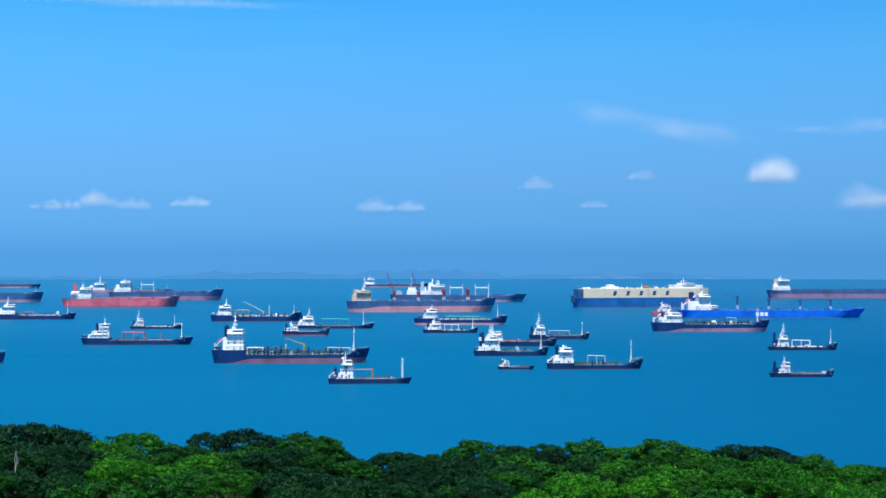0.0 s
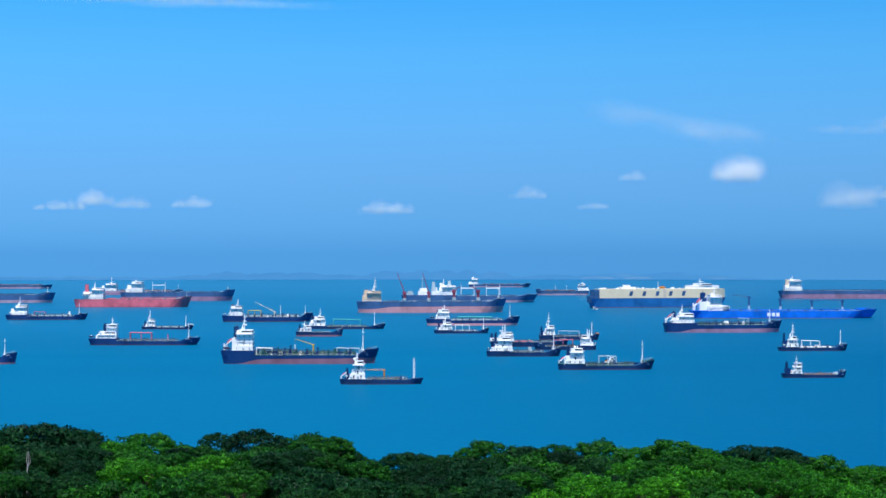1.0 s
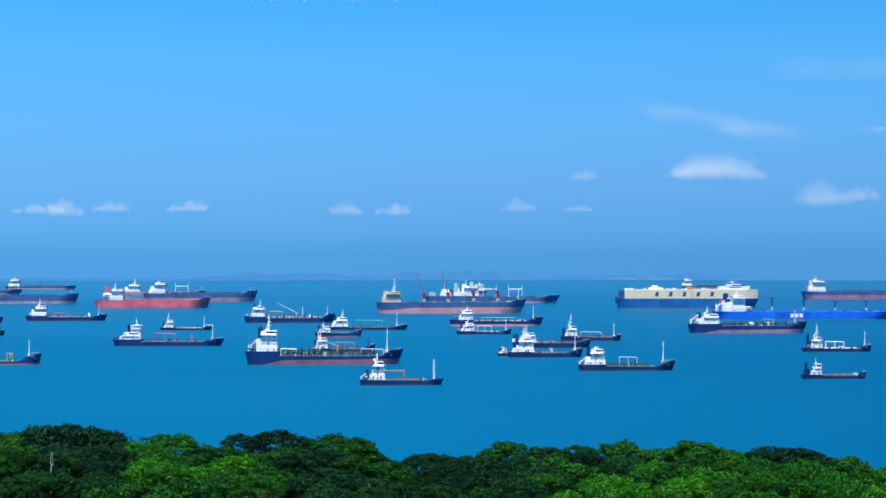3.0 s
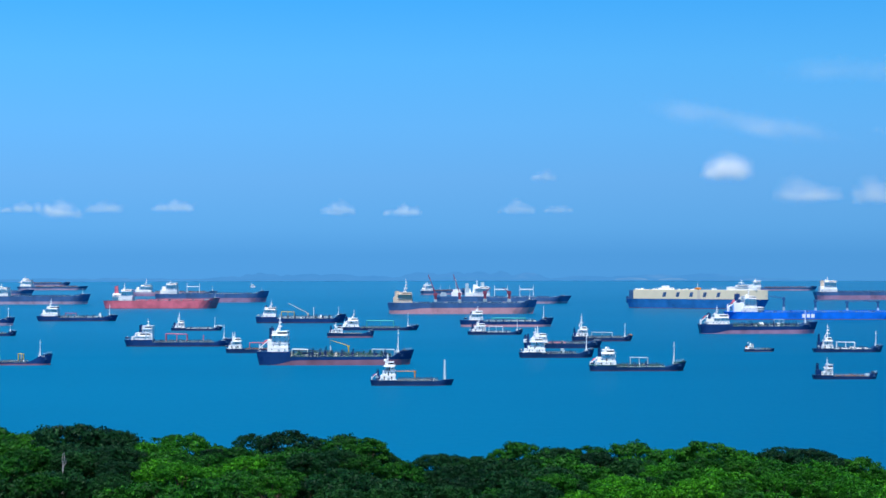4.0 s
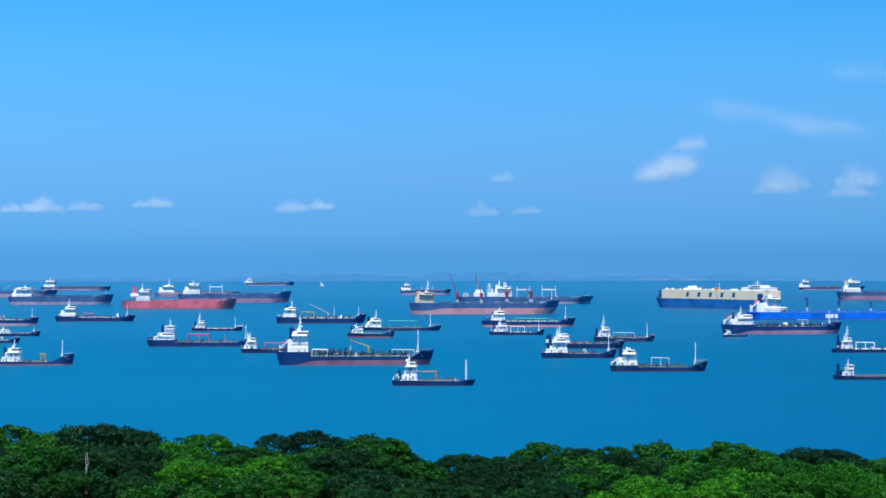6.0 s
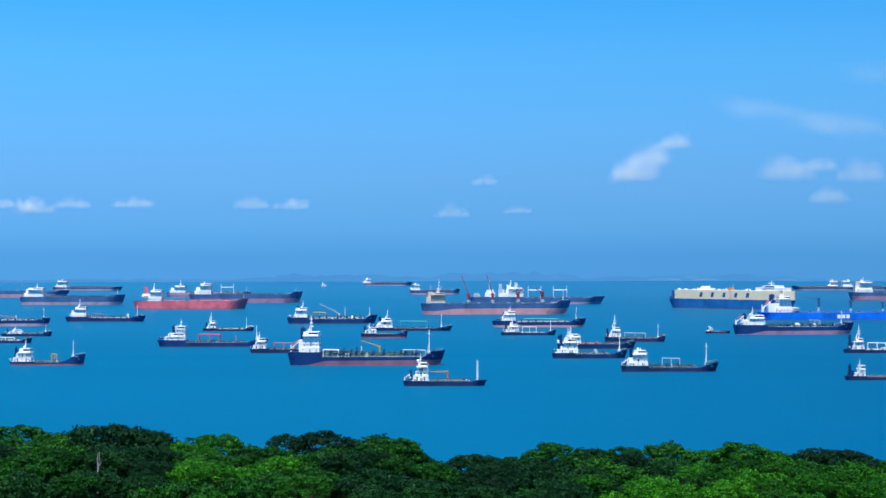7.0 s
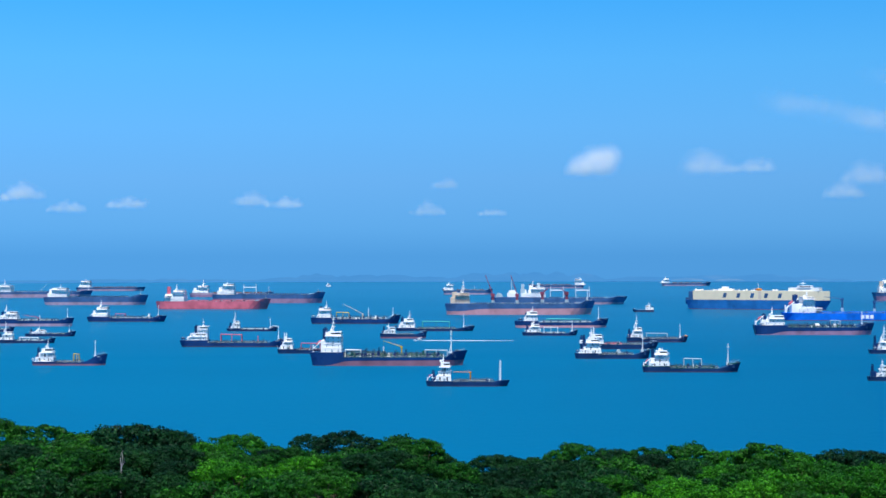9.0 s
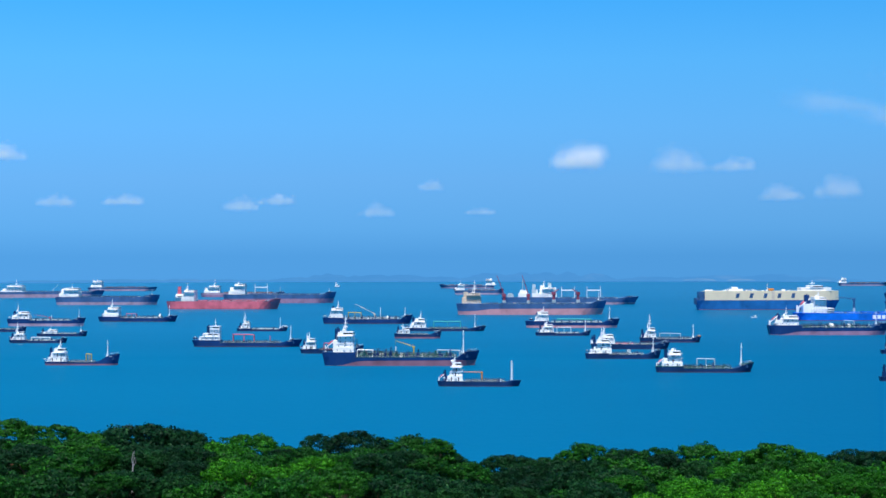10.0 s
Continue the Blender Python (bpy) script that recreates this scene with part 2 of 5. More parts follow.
def pale_shore(az0, az1, low, high, seed):
    """A pale built-up strip of shore, its haze painted into a glowing colour."""
    n, verts, faces = 40, [], []
    for i in range(n + 1):
        t = i / n
        a = radians(az0 + (az1 - az0) * t)
        top = low + (high - low) * math.sin(math.pi * t) ** 0.6 * (0.6 + 0.5 * abs(noise.noise((t * 12, seed, 0))))
        for r, z in ((4815, low), (4815, top), (4825, top), (4825, low)):
            verts.append((r * math.sin(a), r * math.cos(a), z))
    for i in range(n):
        for k in range(3):
            faces.append((4 * i + k, 4 * i + 4 + k, 4 * i + 5 + k, 4 * i + 1 + k))
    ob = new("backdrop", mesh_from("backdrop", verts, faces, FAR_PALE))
    return tagged(ob, "pale strip of built-up shore on the horizon, its haze painted on", "shore", kind="structure")


sea()
headland()
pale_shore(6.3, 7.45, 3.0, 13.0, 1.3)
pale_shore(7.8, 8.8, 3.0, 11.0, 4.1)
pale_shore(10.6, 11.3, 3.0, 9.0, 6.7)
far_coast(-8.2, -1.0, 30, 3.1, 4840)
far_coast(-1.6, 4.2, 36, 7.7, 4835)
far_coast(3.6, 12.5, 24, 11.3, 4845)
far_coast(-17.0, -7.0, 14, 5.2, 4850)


# ---- ships ----
FITTINGS = {}


def fitting(kind, mat, parent, at, size, tall):
    """A small deck fitting; alike ones share their mesh."""
    if (kind, mat) not in FITTINGS:
        bm = bmesh.new()
        if kind == "tank_hatch":
            tube(bm, (0, 0, 0), (0, 0, 0.7), 0.55, sides=9)
            tube(bm, (0, 0, 0.7), (0, 0, 0.85), 0.65, sides=9)
        elif kind == "deck_vent":
            tube(bm, (0, 0, 0), (0, 0, 1.5), 0.16, sides=7)
            tube(bm, (0, 0, 1.4), (0, 0, 1.75), 0.42, 0.2, 8)
        elif kind == "deck_locker":
            box(bm, -0.8, 0.8, -0.45, 0.45, 0, 0.95)
            box(bm, -0.88, 0.88, -0.53, 0.53, 0.95, 1.05)
        else:
            box(bm, -0.3, 0.3, -0.3, 0.3, 0, 0.5)
            tube(bm, (0, 0, 0.5), (0, 0, 1.2), 0.12, sides=6)
            tube(bm, (0, 0, 1.2), (0, 0, 1.28), 0.45, sides=8)
        bmesh.ops.recalc_face_normals(bm, faces=bm.faces)
        me = bpy.data.meshes.new(kind)
        bm.to_mesh(me)
        bm.free()
        me.materials.append(PAINT[mat])
        FITTINGS[kind, mat] = me
    ob = new(kind, FITTINGS[kind, mat])
    ob.parent, ob.location, ob.scale = parent, at, (size, size, size * tall)


def ship(name, label, x, y, length, beam, deck, turn=0.0, category="ship", hull="navy", bottom="red_faded", deckmat="grey", trim="",
         boot=0.5, poop=None, fc=None, house=None, mast=None, funnel=None, housemat="white", gear=()):
    """A ship with its bow towards +x and its waterline at z 0. deck: the main deck's height; boot: the height of the bottom paint;
    poop: (x where it ends, height); fc: (x where the forecastle begins, height); house: (x0, x1, top)."""
    base = tagged(new(name), label, category, "ships at anchor")
    base.matrix_basis = pose(x, y, 0, 0, 0, turn)
    half, rake = length / 2, 0.035 * length
    top = max(deck, fc[1] if fc else 0, 1.0)

    def side(t, z, shrink=1.0):
        k = max(0.0, min(1.0, z / top))
        w = 1.0
        if t > 0.8:
            w *= max(0.03, 1 - ((t - 0.8) / 0.2) ** (1.7 + 1.5 * k))
        if t < 0.1:
            w *= (0.6 + 0.25 * k) + (0.4 - 0.25 * k) * math.sin(t / 0.1 * math.pi / 2)
        s = max(0.0, (t - 0.8) / 0.2)
        e = max(0.0, (0.1 - t) / 0.1)
        return Vector((-half + t * length - (1 - k) * rake * s + (1 - k) * 0.5 * rake * e, beam / 2 * w * shrink, z))

    ramp_fc = 0.75 if fc and half - fc[0] > 0.2 * length else 0.4
    boot_aft, boot_fwd = boot if isinstance(boot, tuple) else (boot, boot)

    def band(bm, x0, x1, z0, z1, shrink=1.0, steps=22, sheer=0.0, ramp_end=0.0):
        t0, t1 = (x0 + half) / length, (x1 + half) / length
        rows = []
        for i in range(steps + 1):
            t = t0 + (t1 - t0) * i / steps
            up = sheer * max(0.0, (t - t0) / (t1 - t0)) ** 2
            k = max(0.0, min(1.0, (t - 0.1) / 0.16))
            rise = 1.0
            if ramp_end:
                u = min(1.0, (t - t0) / (t1 - t0) / ramp_end)
                rise = 0.06 + 0.94 * u * u * (3 - 2 * u)
            line = boot_aft + (boot_fwd - boot_aft) * (0.8 * k * k * (3 - 2 * k) + 0.2 * t)
            lo, hi = (line if z0 is None else z0), (line if z1 is None else z0 + (z1 - z0) * rise + up if ramp_end else z1 + up)
            a, b = side(t, lo, shrink), side(t, hi, shrink)
            rows.append([bm.verts.new((a.x, -a.y, lo)), bm.verts.new((b.x, -b.y, hi)), bm.verts.new((b.x, b.y, hi)), bm.verts.new((a.x, a.y, lo))])
        for p, q in zip(rows, rows[1:]):
            for k in range(3):
                bm.faces.new((p[k], q[k], q[k + 1], p[k + 1]))
        bm.faces.new(rows[0])
        bm.faces.new(rows[-1][::-1])

    def add(pname, draw, mat, plabel="", parent=base):
        bm = bmesh.new()
        draw(bm)
        return part(pname, bm, PAINT[mat] if isinstance(mat, str) else mat, parent, plabel)

    body = add("hull", lambda bm: band(bm, -half, half, None, deck), hull)
    add("bottom", lambda bm: band(bm, -half, half, -1.5, None, 0.995), bottom, "antifouling paint at the waterline", body)
    add("deck", lambda bm: band(bm, -half + 0.02 * length, half - 0.03 * length, deck - 0.2, deck + 0.12, 0.94), deckmat)
    if poop:
        add("poop", lambda bm: band(bm, -half, poop[0], deck, poop[1], steps=10), hull)
        if trim:
            add("trim_band", lambda bm: band(bm, -half, poop[0], poop[1], poop[1] + 0.5, 1.01, steps=10), trim)
    if fc:
        add("forecastle", lambda bm: band(bm, fc[0], half, deck, fc[1] - (0.8 if trim else 0.0), steps=16, sheer=0.25 * (fc[1] - deck), ramp_end=ramp_fc), hull)
        if trim:
            add("trim_band", lambda bm: band(bm, fc[0] + 0.4 * (half - fc[0]), half, fc[1] - 0.8, fc[1], 1.004, steps=12, sheer=0.25 * (fc[1] - deck)), trim)
        if fc[1] - deck > 1.0:
            def windlass(bm):
                w, wx = beam * 0.12, fc[0] + min(0.85, ramp_fc + 0.12) * (half - fc[0])
                box(bm, wx - length * 0.015, wx + length * 0.015, -w * 1.6, w * 1.6, fc[1], fc[1] + 0.9)
                for sgn in (-1, 1):
                    tube(bm, (wx, sgn * w * 1.6, fc[1] + 0.6), (wx, sgn * w * 2.2, fc[1] + 0.6), 0.7)
            add("windlass", windlass, "grey")

            for sgn in (-1, 1):
                def anchor(bm):
                    p = side(0.93, fc[1] * 0.72)
                    box(bm, p.x - 0.25, p.x + 0.25, sgn * p.y - 0.3, sgn * p.y + 0.3, p.z - 0.9, p.z + 0.8)
                    box(bm, p.x - 0.8, p.x + 0.8, sgn * p.y - 0.3, sgn * p.y + 0.3, p.z - 1.0, p.z - 0.5)
                add("anchor", anchor, "slate")

            for sgn in (-1, 1):
                def bow_mark(bm):
                    for j in range(3):
                        p, q = side(0.875 + 0.014 * j, fc[1] * 0.86), side(0.885 + 0.014 * j, fc[1] * 0.86)
                        tall = Vector((0, 0, min(0.7, 0.1 * fc[1])))
                        low = [bm.verts.new((v.x, sgn * (v.y + 0.05), v.z)) for v in (p, q)]
                        up = [bm.verts.new(Vector((v.x, sgn * (v.y + 0.09), v.z)) + tall) for v in (q, p)]
                        bm.faces.new(low + up)
                if length > 40:
                    tagged(add("bow_mark", bow_mark, "pale", "plain pale mark on the bow"), kind="stuff")

                def bow_rail(bm):
                    pts = [side(t, fc[1]) for t in np.linspace((fc[0] + 0.45 * (half - fc[0]) + half) / length, 0.985, 7)]
                    for j, (p, q) in enumerate(zip(pts, pts[1:])):
                        u, v = [Vector((0, 0, 1.0 + 0.25 * (fc[1] - deck) * (k / 6) ** 2)) for k in (j, j + 1)]
                        a, b = Vector((p.x, sgn * p.y * 0.97, p.z)), Vector((q.x, sgn * q.y * 0.97, q.z))
                        tube(bm, a + u, b + v, 0.05, sides=4)
                        tube(bm, a, a + u, 0.05, sides=4)
                add("bow_rail", bow_rail, "pale")

    def rail_run(bm, x0, x1, z, w):
        for up in (0.55, 1.05):
            tube(bm, (x0, w, z + up), (x1, w, z + up), 0.045, sides=4)
        n = max(2, int((x1 - x0) / 2.2))
        for i in range(n + 1):
            px = x0 + (x1 - x0) * i / n
            tube(bm, (px, w, z), (px, w, z + 1.1), 0.045, sides=4)

    if poop and fc:
        for sgn in (-1, 1):
            add("deck_rail", lambda bm: rail_run(bm, poop[0] + 0.5, fc[0] - 0.5, deck, sgn * beam * 0.46), "pale")
    if house:
        hx0, hx1, htop = house
        z0 = poop[1] if poop else deck
        n = max(2, round((htop - z0) / 2.7))
        step = (htop - z0) / n
        for i in range(n):
            low = i < max(1, n // 3)
            small = length < 85
            back = (0.32 if small else 0.18) * min(1, (i - n // 3 + 1) / 2)
            aft = hx0 + (0 if low else back * (hx1 - hx0))
            fwd = hx1 - (0.0 if low else (0.14 if small else 0.06) * (hx1 - hx0) * (i / n))
            w = beam * (0.43 if low else 0.3 if small else 0.37)
            eave = 0.55 if small else 0.3
            za, zb = z0 + i * step, z0 + (i + 1) * step
            last = i == n - 1

            def tier(bm):
                box(bm, aft, fwd, -w, w, za, zb - 0.12)
                box(bm, aft - 2 * eave, fwd + eave, -(beam * 0.49 if last else w + eave), beam * 0.49 if last else w + eave, za - 0.08, za + 0.08)
                box(bm, aft - 0.1, fwd + 0.1, -w - 0.1, w + 0.1, zb - 0.12, zb)
            t_ob = add("bridge" if last else "deckhouse_tier", tier, housemat)

            def windows(bm):
                if last:
                    box(bm, fwd, fwd + 0.06, -w * 0.95, w * 0.95, za + step * 0.45, zb - step * 0.2)
                    for sgn in (-1, 1):
                        box(bm, aft + 0.35 * (fwd - aft), fwd - 0.2, sgn * w - 0.05, sgn * w + 0.05, za + step * 0.45, zb - step * 0.2)
                else:
                    k = max(2, int((fwd - aft) / 3.4))
                    for sgn in (-1, 1):
                        for j in range(k):
                            wx = aft + (j + 0.5) * (fwd - aft) / k
                            box(bm, wx - 0.28, wx + 0.28, sgn * w - 0.04, sgn * w + 0.04, za + step * 0.45, za + step * 0.68)
                    k = max(2, int(2 * w / 2.4))
                    for j in range(k):
                        wy = -w + (j + 0.5) * 2 * w / k
                        box(bm, fwd, fwd + 0.06, wy - 0.35, wy + 0.35, za + step * 0.4, za + step * 0.72)
            tagged(add("window_band", windows, GLASS, "dark windows", t_ob), kind="stuff")
            if small and not last:
                for dx in ((0.22, 0.7) if low else (0.4,)):
                    add("doorway", lambda bm: box(bm, aft + dx * (fwd - aft), aft + dx * (fwd - aft) + 0.8, -w - 0.04, -w + 0.1, za + 0.1, za + 0.8 * step), GLASS, "dark open doorway", t_ob)
            r_house = random.Random(int(length * 10) + i)
            for _ in range(2 if i in (0, n // 2) else 0):
                lx, hh = r_house.uniform(aft, fwd - 1.5), r_house.uniform(0.35, 0.8) * step
                add("side_locker", lambda bm: box(bm, lx, lx + 1.4, -w - 0.6, -w + 0.1, za, za + hh), "pale", "", t_ob)
            for sgn in (-1, 1):
                add("tier_rail", lambda bm: rail_run(bm, aft - 0.4, hx1, za, sgn * (w + 0.2)), "white", "", t_ob)
        if poop and 40 < length < 130:
            bx, bz, s = hx0 - 0.04 * length, z0 + 1.6, beam / 16
            add("rescue_boat", lambda bm: bmesh.ops.create_icosphere(bm, subdivisions=2, radius=1.0, matrix=Matrix.Translation((bx, -beam * 0.3, bz)) @ Matrix.Diagonal((2.4 * s, 0.8 * s, 0.8 * s, 1))), "red_dark" if int(length) % 2 else "pale")
            add("davit", lambda bm: (tube(bm, (bx, -beam * 0.24, z0), (bx, -beam * 0.24, bz + 1.6 * s), 0.18), tube(bm, (bx, -beam * 0.24, bz + 1.6 * s), (bx, -beam * 0.34, bz + 0.6 * s), 0.15)), "white")
        if mast:
            def radar_mast(bm):
                mx, mt = mast
                tall = mt - htop
                r = max(0.28, 0.036 * tall)
                tube(bm, (mx, 0, htop), (mx, 0, htop + 0.75 * tall), r * 1.3, r * 0.7, 8)
                tube(bm, (mx, 0, htop + 0.75 * tall), (mx, 0, mt), r * 0.5, r * 0.3)
                for k, wide in ((0.28, 1.3), (0.5, 1.0), (0.72, 0.7)):
                    zz, wid = htop + tall * k, tall * 0.105 * wide
                    box(bm, mx - wid * 0.7, mx + wid, -wid, wid, zz, zz + 0.05 * tall)
                    box(bm, mx + wid * 0.1, mx + wid * 0.4, -wid * 1.1, wid * 1.1, zz + 0.07 * tall, zz + 0.1 * tall)
                for sgn in (-1, 1):
                    tube(bm, (mx - 0.2 * tall, sgn * 0.1 * tall, htop), (mx, 0, htop + tall * 0.55), r * 0.6)
            add("radar_mast", radar_mast, "white")

            def radome(bm):
                bmesh.ops.create_icosphere(bm, subdivisions=2, radius=0.05 * (htop - z0) + 0.35, matrix=Matrix.Translation((mast[0] - 1.5, beam * 0.2, htop + 0.8)))
            add("radome", radome, "white")
    if funnel:
        fx, ft, fm = funnel
        fw = max(0.8, beam * 0.1)
        z0 = poop[1] if poop else deck

        def stack(bm):
            tube(bm, (fx, 0, z0 - 0.2), (fx - 0.4, 0, ft), fw * 1.25, fw, 12)
        f_ob = add("funnel", stack, fm)
        add("exhaust_pipe", lambda bm: [tube(bm, (fx + d, e, ft - 0.5), (fx + d - 0.2, e, ft + 1.0), 0.22) for d, e in ((-0.5, 0.3), (0.3, -0.3), (0.1, 0.5))], "black", "", f_ob)
        add("engine_casing", lambda bm: box(bm, fx - fw * 1.7, fx + fw * 2.2, -beam * 0.22, beam * 0.22, z0 - 0.1, z0 + (ft - z0) * 0.5), "navy" if fm == "black" and length < 60 else housemat)

    def deck_z(px):
        if fc and px > fc[0]:
            u = min(1.0, (px - fc[0]) / (half - fc[0]) / ramp_fc)
            return deck + (fc[1] - deck) * (0.06 + 0.94 * u * u * (3 - 2 * u))
        return poop[1] if poop and px < poop[0] else deck

    for g in gear:
        kind = g[0]
        if kind in ("post", "bowmast"):
            _, px, pt, mat = g
            zb, r = deck_z(px), max(0.28, 0.022 * (pt - deck_z(px)))

            def post(bm):
                tube(bm, (px, 0, zb - 0.2), (px, 0, pt), r * 1.25, r * 0.8, 8)
                if kind == "bowmast":
                    tube(bm, (px - 0.06 * pt, 0, zb), (px, 0, zb + (pt - zb) * 0.45), r * 0.5, r * 0.4)
                    box(bm, px - r * 2.2, px + r * 2.2, -r * 3, r * 3, zb + (pt - zb) * 0.8, zb + (pt - zb) * 0.8 + 0.25)
                    box(bm, px - r * 2.4, px + r * 2.4, -r * 2.4, r * 2.4, zb - 0.1, zb + 1.2)
                else:
                    tube(bm, (px + r * 2, 0, zb), (px + r * 2, 0, pt * 0.97), 0.08, sides=4)
            add("foremast" if kind == "bowmast" else "kingpost", post, mat)
        elif kind == "pipes":
            _, a, b, h, mat = g
            zb = deck_z((a + b) / 2)

            for j, wy in enumerate((-0.3, -0.22, -0.14, 0.14, 0.26)):
                z = zb + h * (0.22 + 0.12 * (j % 3))
                add("deck_pipe", lambda bm: tube(bm, (a + 0.5 * j, wy * beam, z), (b - 0.7 * j, wy * beam, z), 0.2, sides=6), mat)

            def walkway(bm):
                box(bm, a, b, -beam * 0.07, beam * 0.07, zb + h * 0.55, zb + h * 0.62)
                k = max(2, int((b - a) / 5))
                for j in range(k + 1):
                    px = a + (b - a) * j / k
                    box(bm, px - 0.12, px + 0.12, -beam * 0.06, beam * 0.06, zb, zb + h * 0.6)
                    tube(bm, (px, -beam * 0.34, zb), (px, -beam * 0.34, zb + h * 0.5), 0.18, sides=5)
                    tube(bm, (px, -beam * 0.34, zb + h * 0.5), (px, beam * 0.34, zb + h * 0.5), 0.14, sides=5)
                tube(bm, (a, -beam * 0.07, zb + h * 0.85), (b, -beam * 0.07, zb + h * 0.85), 0.06, sides=4)
            racks = int((b - a) / 7)
            for j in range(racks):
                rx = a + (j + 0.5) * (b - a) / racks

                def rack(bm):
                    up = zb + h * (0.75 + 0.3 * ((j * 7) % 3) / 2)
                    for wy in (-0.36 * beam, 0.36 * beam):
                        box(bm, rx - 0.2, rx + 0.2, wy - 0.2, wy + 0.2, zb, up)
                    box(bm, rx - 0.25, rx + 0.25, -0.38 * beam, 0.38 * beam, up - 0.3, up)
                    box(bm, rx - 0.9, rx + 0.9, -0.38 * beam, -0.2 * beam, zb, zb + 0.55 * (up - zb))
                add("pipe_rack", rack, ("green", "black", "black")[j % 3] if deckmat == "green" else ("black", "grey")[j % 2])
            add("catwalk", walkway, "grey")

            r = random.Random(int(a * 10) + int(b * 7))
            for _ in range(int(min(42, max(8, (b - a) / 1.6)))):
                fit_kind = r.choice(("tank_hatch", "tank_hatch", "deck_vent", "deck_locker", "valve_stand"))
                px, wy, s = r.uniform(a, b), r.uniform(-0.43, 0.3) * beam, r.uniform(0.6, 1.15) * (0.5 + 0.09 * h + 0.02 * beam)
                fitting(fit_kind, r.choice((mat, mat, "grey", "black", "black", "black", "white", "green")), base, (px, wy, zb), s, min(1.7, 0.5 * h))
        elif kind == "gantry":
            _, a, b, h, mat = g
            zb, r = deck_z((a + b) / 2), max(0.22, 0.012 * (b - a) + 0.012 * h)

            frame_y = (-0.12 * beam, 0.12 * beam)
            top_beam = add("hose_gantry", lambda bm: (tube(bm, (a, frame_y[0], h), (b - 0.3, frame_y[0], h - 0.3), r), tube(bm, (a, frame_y[0], h), (a, frame_y[1], h), r)), mat)
            add("gantry_beam", lambda bm: tube(bm, (a, frame_y[1], h), (b - 0.3, frame_y[1], h - 0.3), r), mat, "", top_beam)
            for wy in frame_y:
                for px, up, rr in ((a, h, r), ((a + b) / 2, h - 0.15, 0.6 * r), (b - 0.3, h - 0.3, r)):
                    add("gantry_leg", lambda bm: tube(bm, (px, wy, zb), (px, wy, up), rr), mat, "", top_beam)
            add("cross_bar", lambda bm: tube(bm, (b - 0.3, frame_y[0], h - 0.3), (b - 0.3, frame_y[1], h - 0.3), 0.8 * r), mat, "", top_beam)
        elif kind == "stack":
            _, a, b, h, mat = g
            zb = deck_z((a + b) / 2)

            def locker(bm):
                box(bm, a, b, -beam * 0.16, beam * 0.16, zb - 0.1, zb + (h - zb) * 0.6)
                box(bm, a + 0.15 * (b - a), b - 0.15 * (b - a), -beam * 0.1, beam * 0.12, zb + (h - zb) * 0.6, h)
                tube(bm, (a + 0.3 * (b - a), beam * 0.13, zb), (a + 0.3 * (b - a), beam * 0.13, h + 0.3), 0.15)
            add("manifold_house", locker, mat)
        elif kind == "tier":
            _, a, b, h = g[0], g[1] , g[2], g[3]
            zb = deck_z(a)
            u_ob = add("upper_house", lambda bm: (box(bm, a, b, -beam * 0.3, beam * 0.3, zb, h), box(bm, a - 0.4, b + 0.4, -beam * 0.4, beam * 0.4, h - 2.4, h - 2.2), box(bm, a - 0.4, b + 0.4, -beam * 0.36, beam * 0.36, h, h + 0.2)), housemat)
            add("bridge_window", lambda bm: box(bm, a + 0.3 * (b - a), b - 0.2, -beam * 0.3 - 0.04, -beam * 0.3 + 0.1, h - 1.4, h - 0.6), GLASS, "dark bridge windows", u_ob)
            for k in range(3):
                add("porthole", lambda bm: box(bm, a + (0.2 + 0.25 * k) * (b - a), a + (0.2 + 0.25 * k) * (b - a) + 0.6, -beam * 0.3 - 0.04, -beam * 0.3 + 0.1, h - 4.4, h - 3.6), GLASS, "dark porthole", u_ob)
        elif kind == "crane":
            _, px, pt, tx, tz, mat = g
            zb = deck_z(px)
            big = mat in ("crane_red", "slate")
            r = max(0.35, (0.03 * (pt - zb) + 0.02 * abs(tx - px)) * (2.6 if mat == "crane_red" else 1.1 if big else 1.0))

            def pedestal(bm):
                tube(bm, (px, 0, zb - 0.2), (px, 0, pt - 2.2 * r), r * 1.3, r * 1.1, 10)
                box(bm, px - 1.8 * r, px + 1.5 * r, -1.4 * r, 1.4 * r, pt - 2.6 * r, pt)
            c_ob = add("deck_crane", pedestal, mat)
            if big:
                add("crane_base", lambda bm: tube(bm, (px, 0, zb - 0.2), (px, 0, zb + 0.35 * (pt - zb)), r * 1.7, r * 1.5, 10), "pale", "pale grey crane base", c_ob)

            def jib(bm):
                p, q = Vector((px, 0, pt - r)), Vector((tx, 0, tz))
                for wy in (-0.8 * r, 0.8 * r):
                    tube(bm, p + Vector((0, wy, 0)), q + Vector((0, wy * 0.4, 0)), r * (0.42 if big else 0.55), r * (0.28 if big else 0.35), 6)
                for j in range(7):
                    at = p.lerp(q, (j + 0.5) / 7)
                    tube(bm, at + Vector((0, -0.7 * r, 0)), at + Vector((0, 0.7 * r, 0)), r * 0.2, sides=4)
                tube(bm, (px, 0, pt + r), q, 0.07, sides=4)
                tube(bm, q, q - Vector((0, 0, abs(tz - zb) * 0.25)), 0.06, sides=4)
            add("jib", jib, mat, "", c_ob)
        elif kind == "hatches":
            _, a, b, k = g
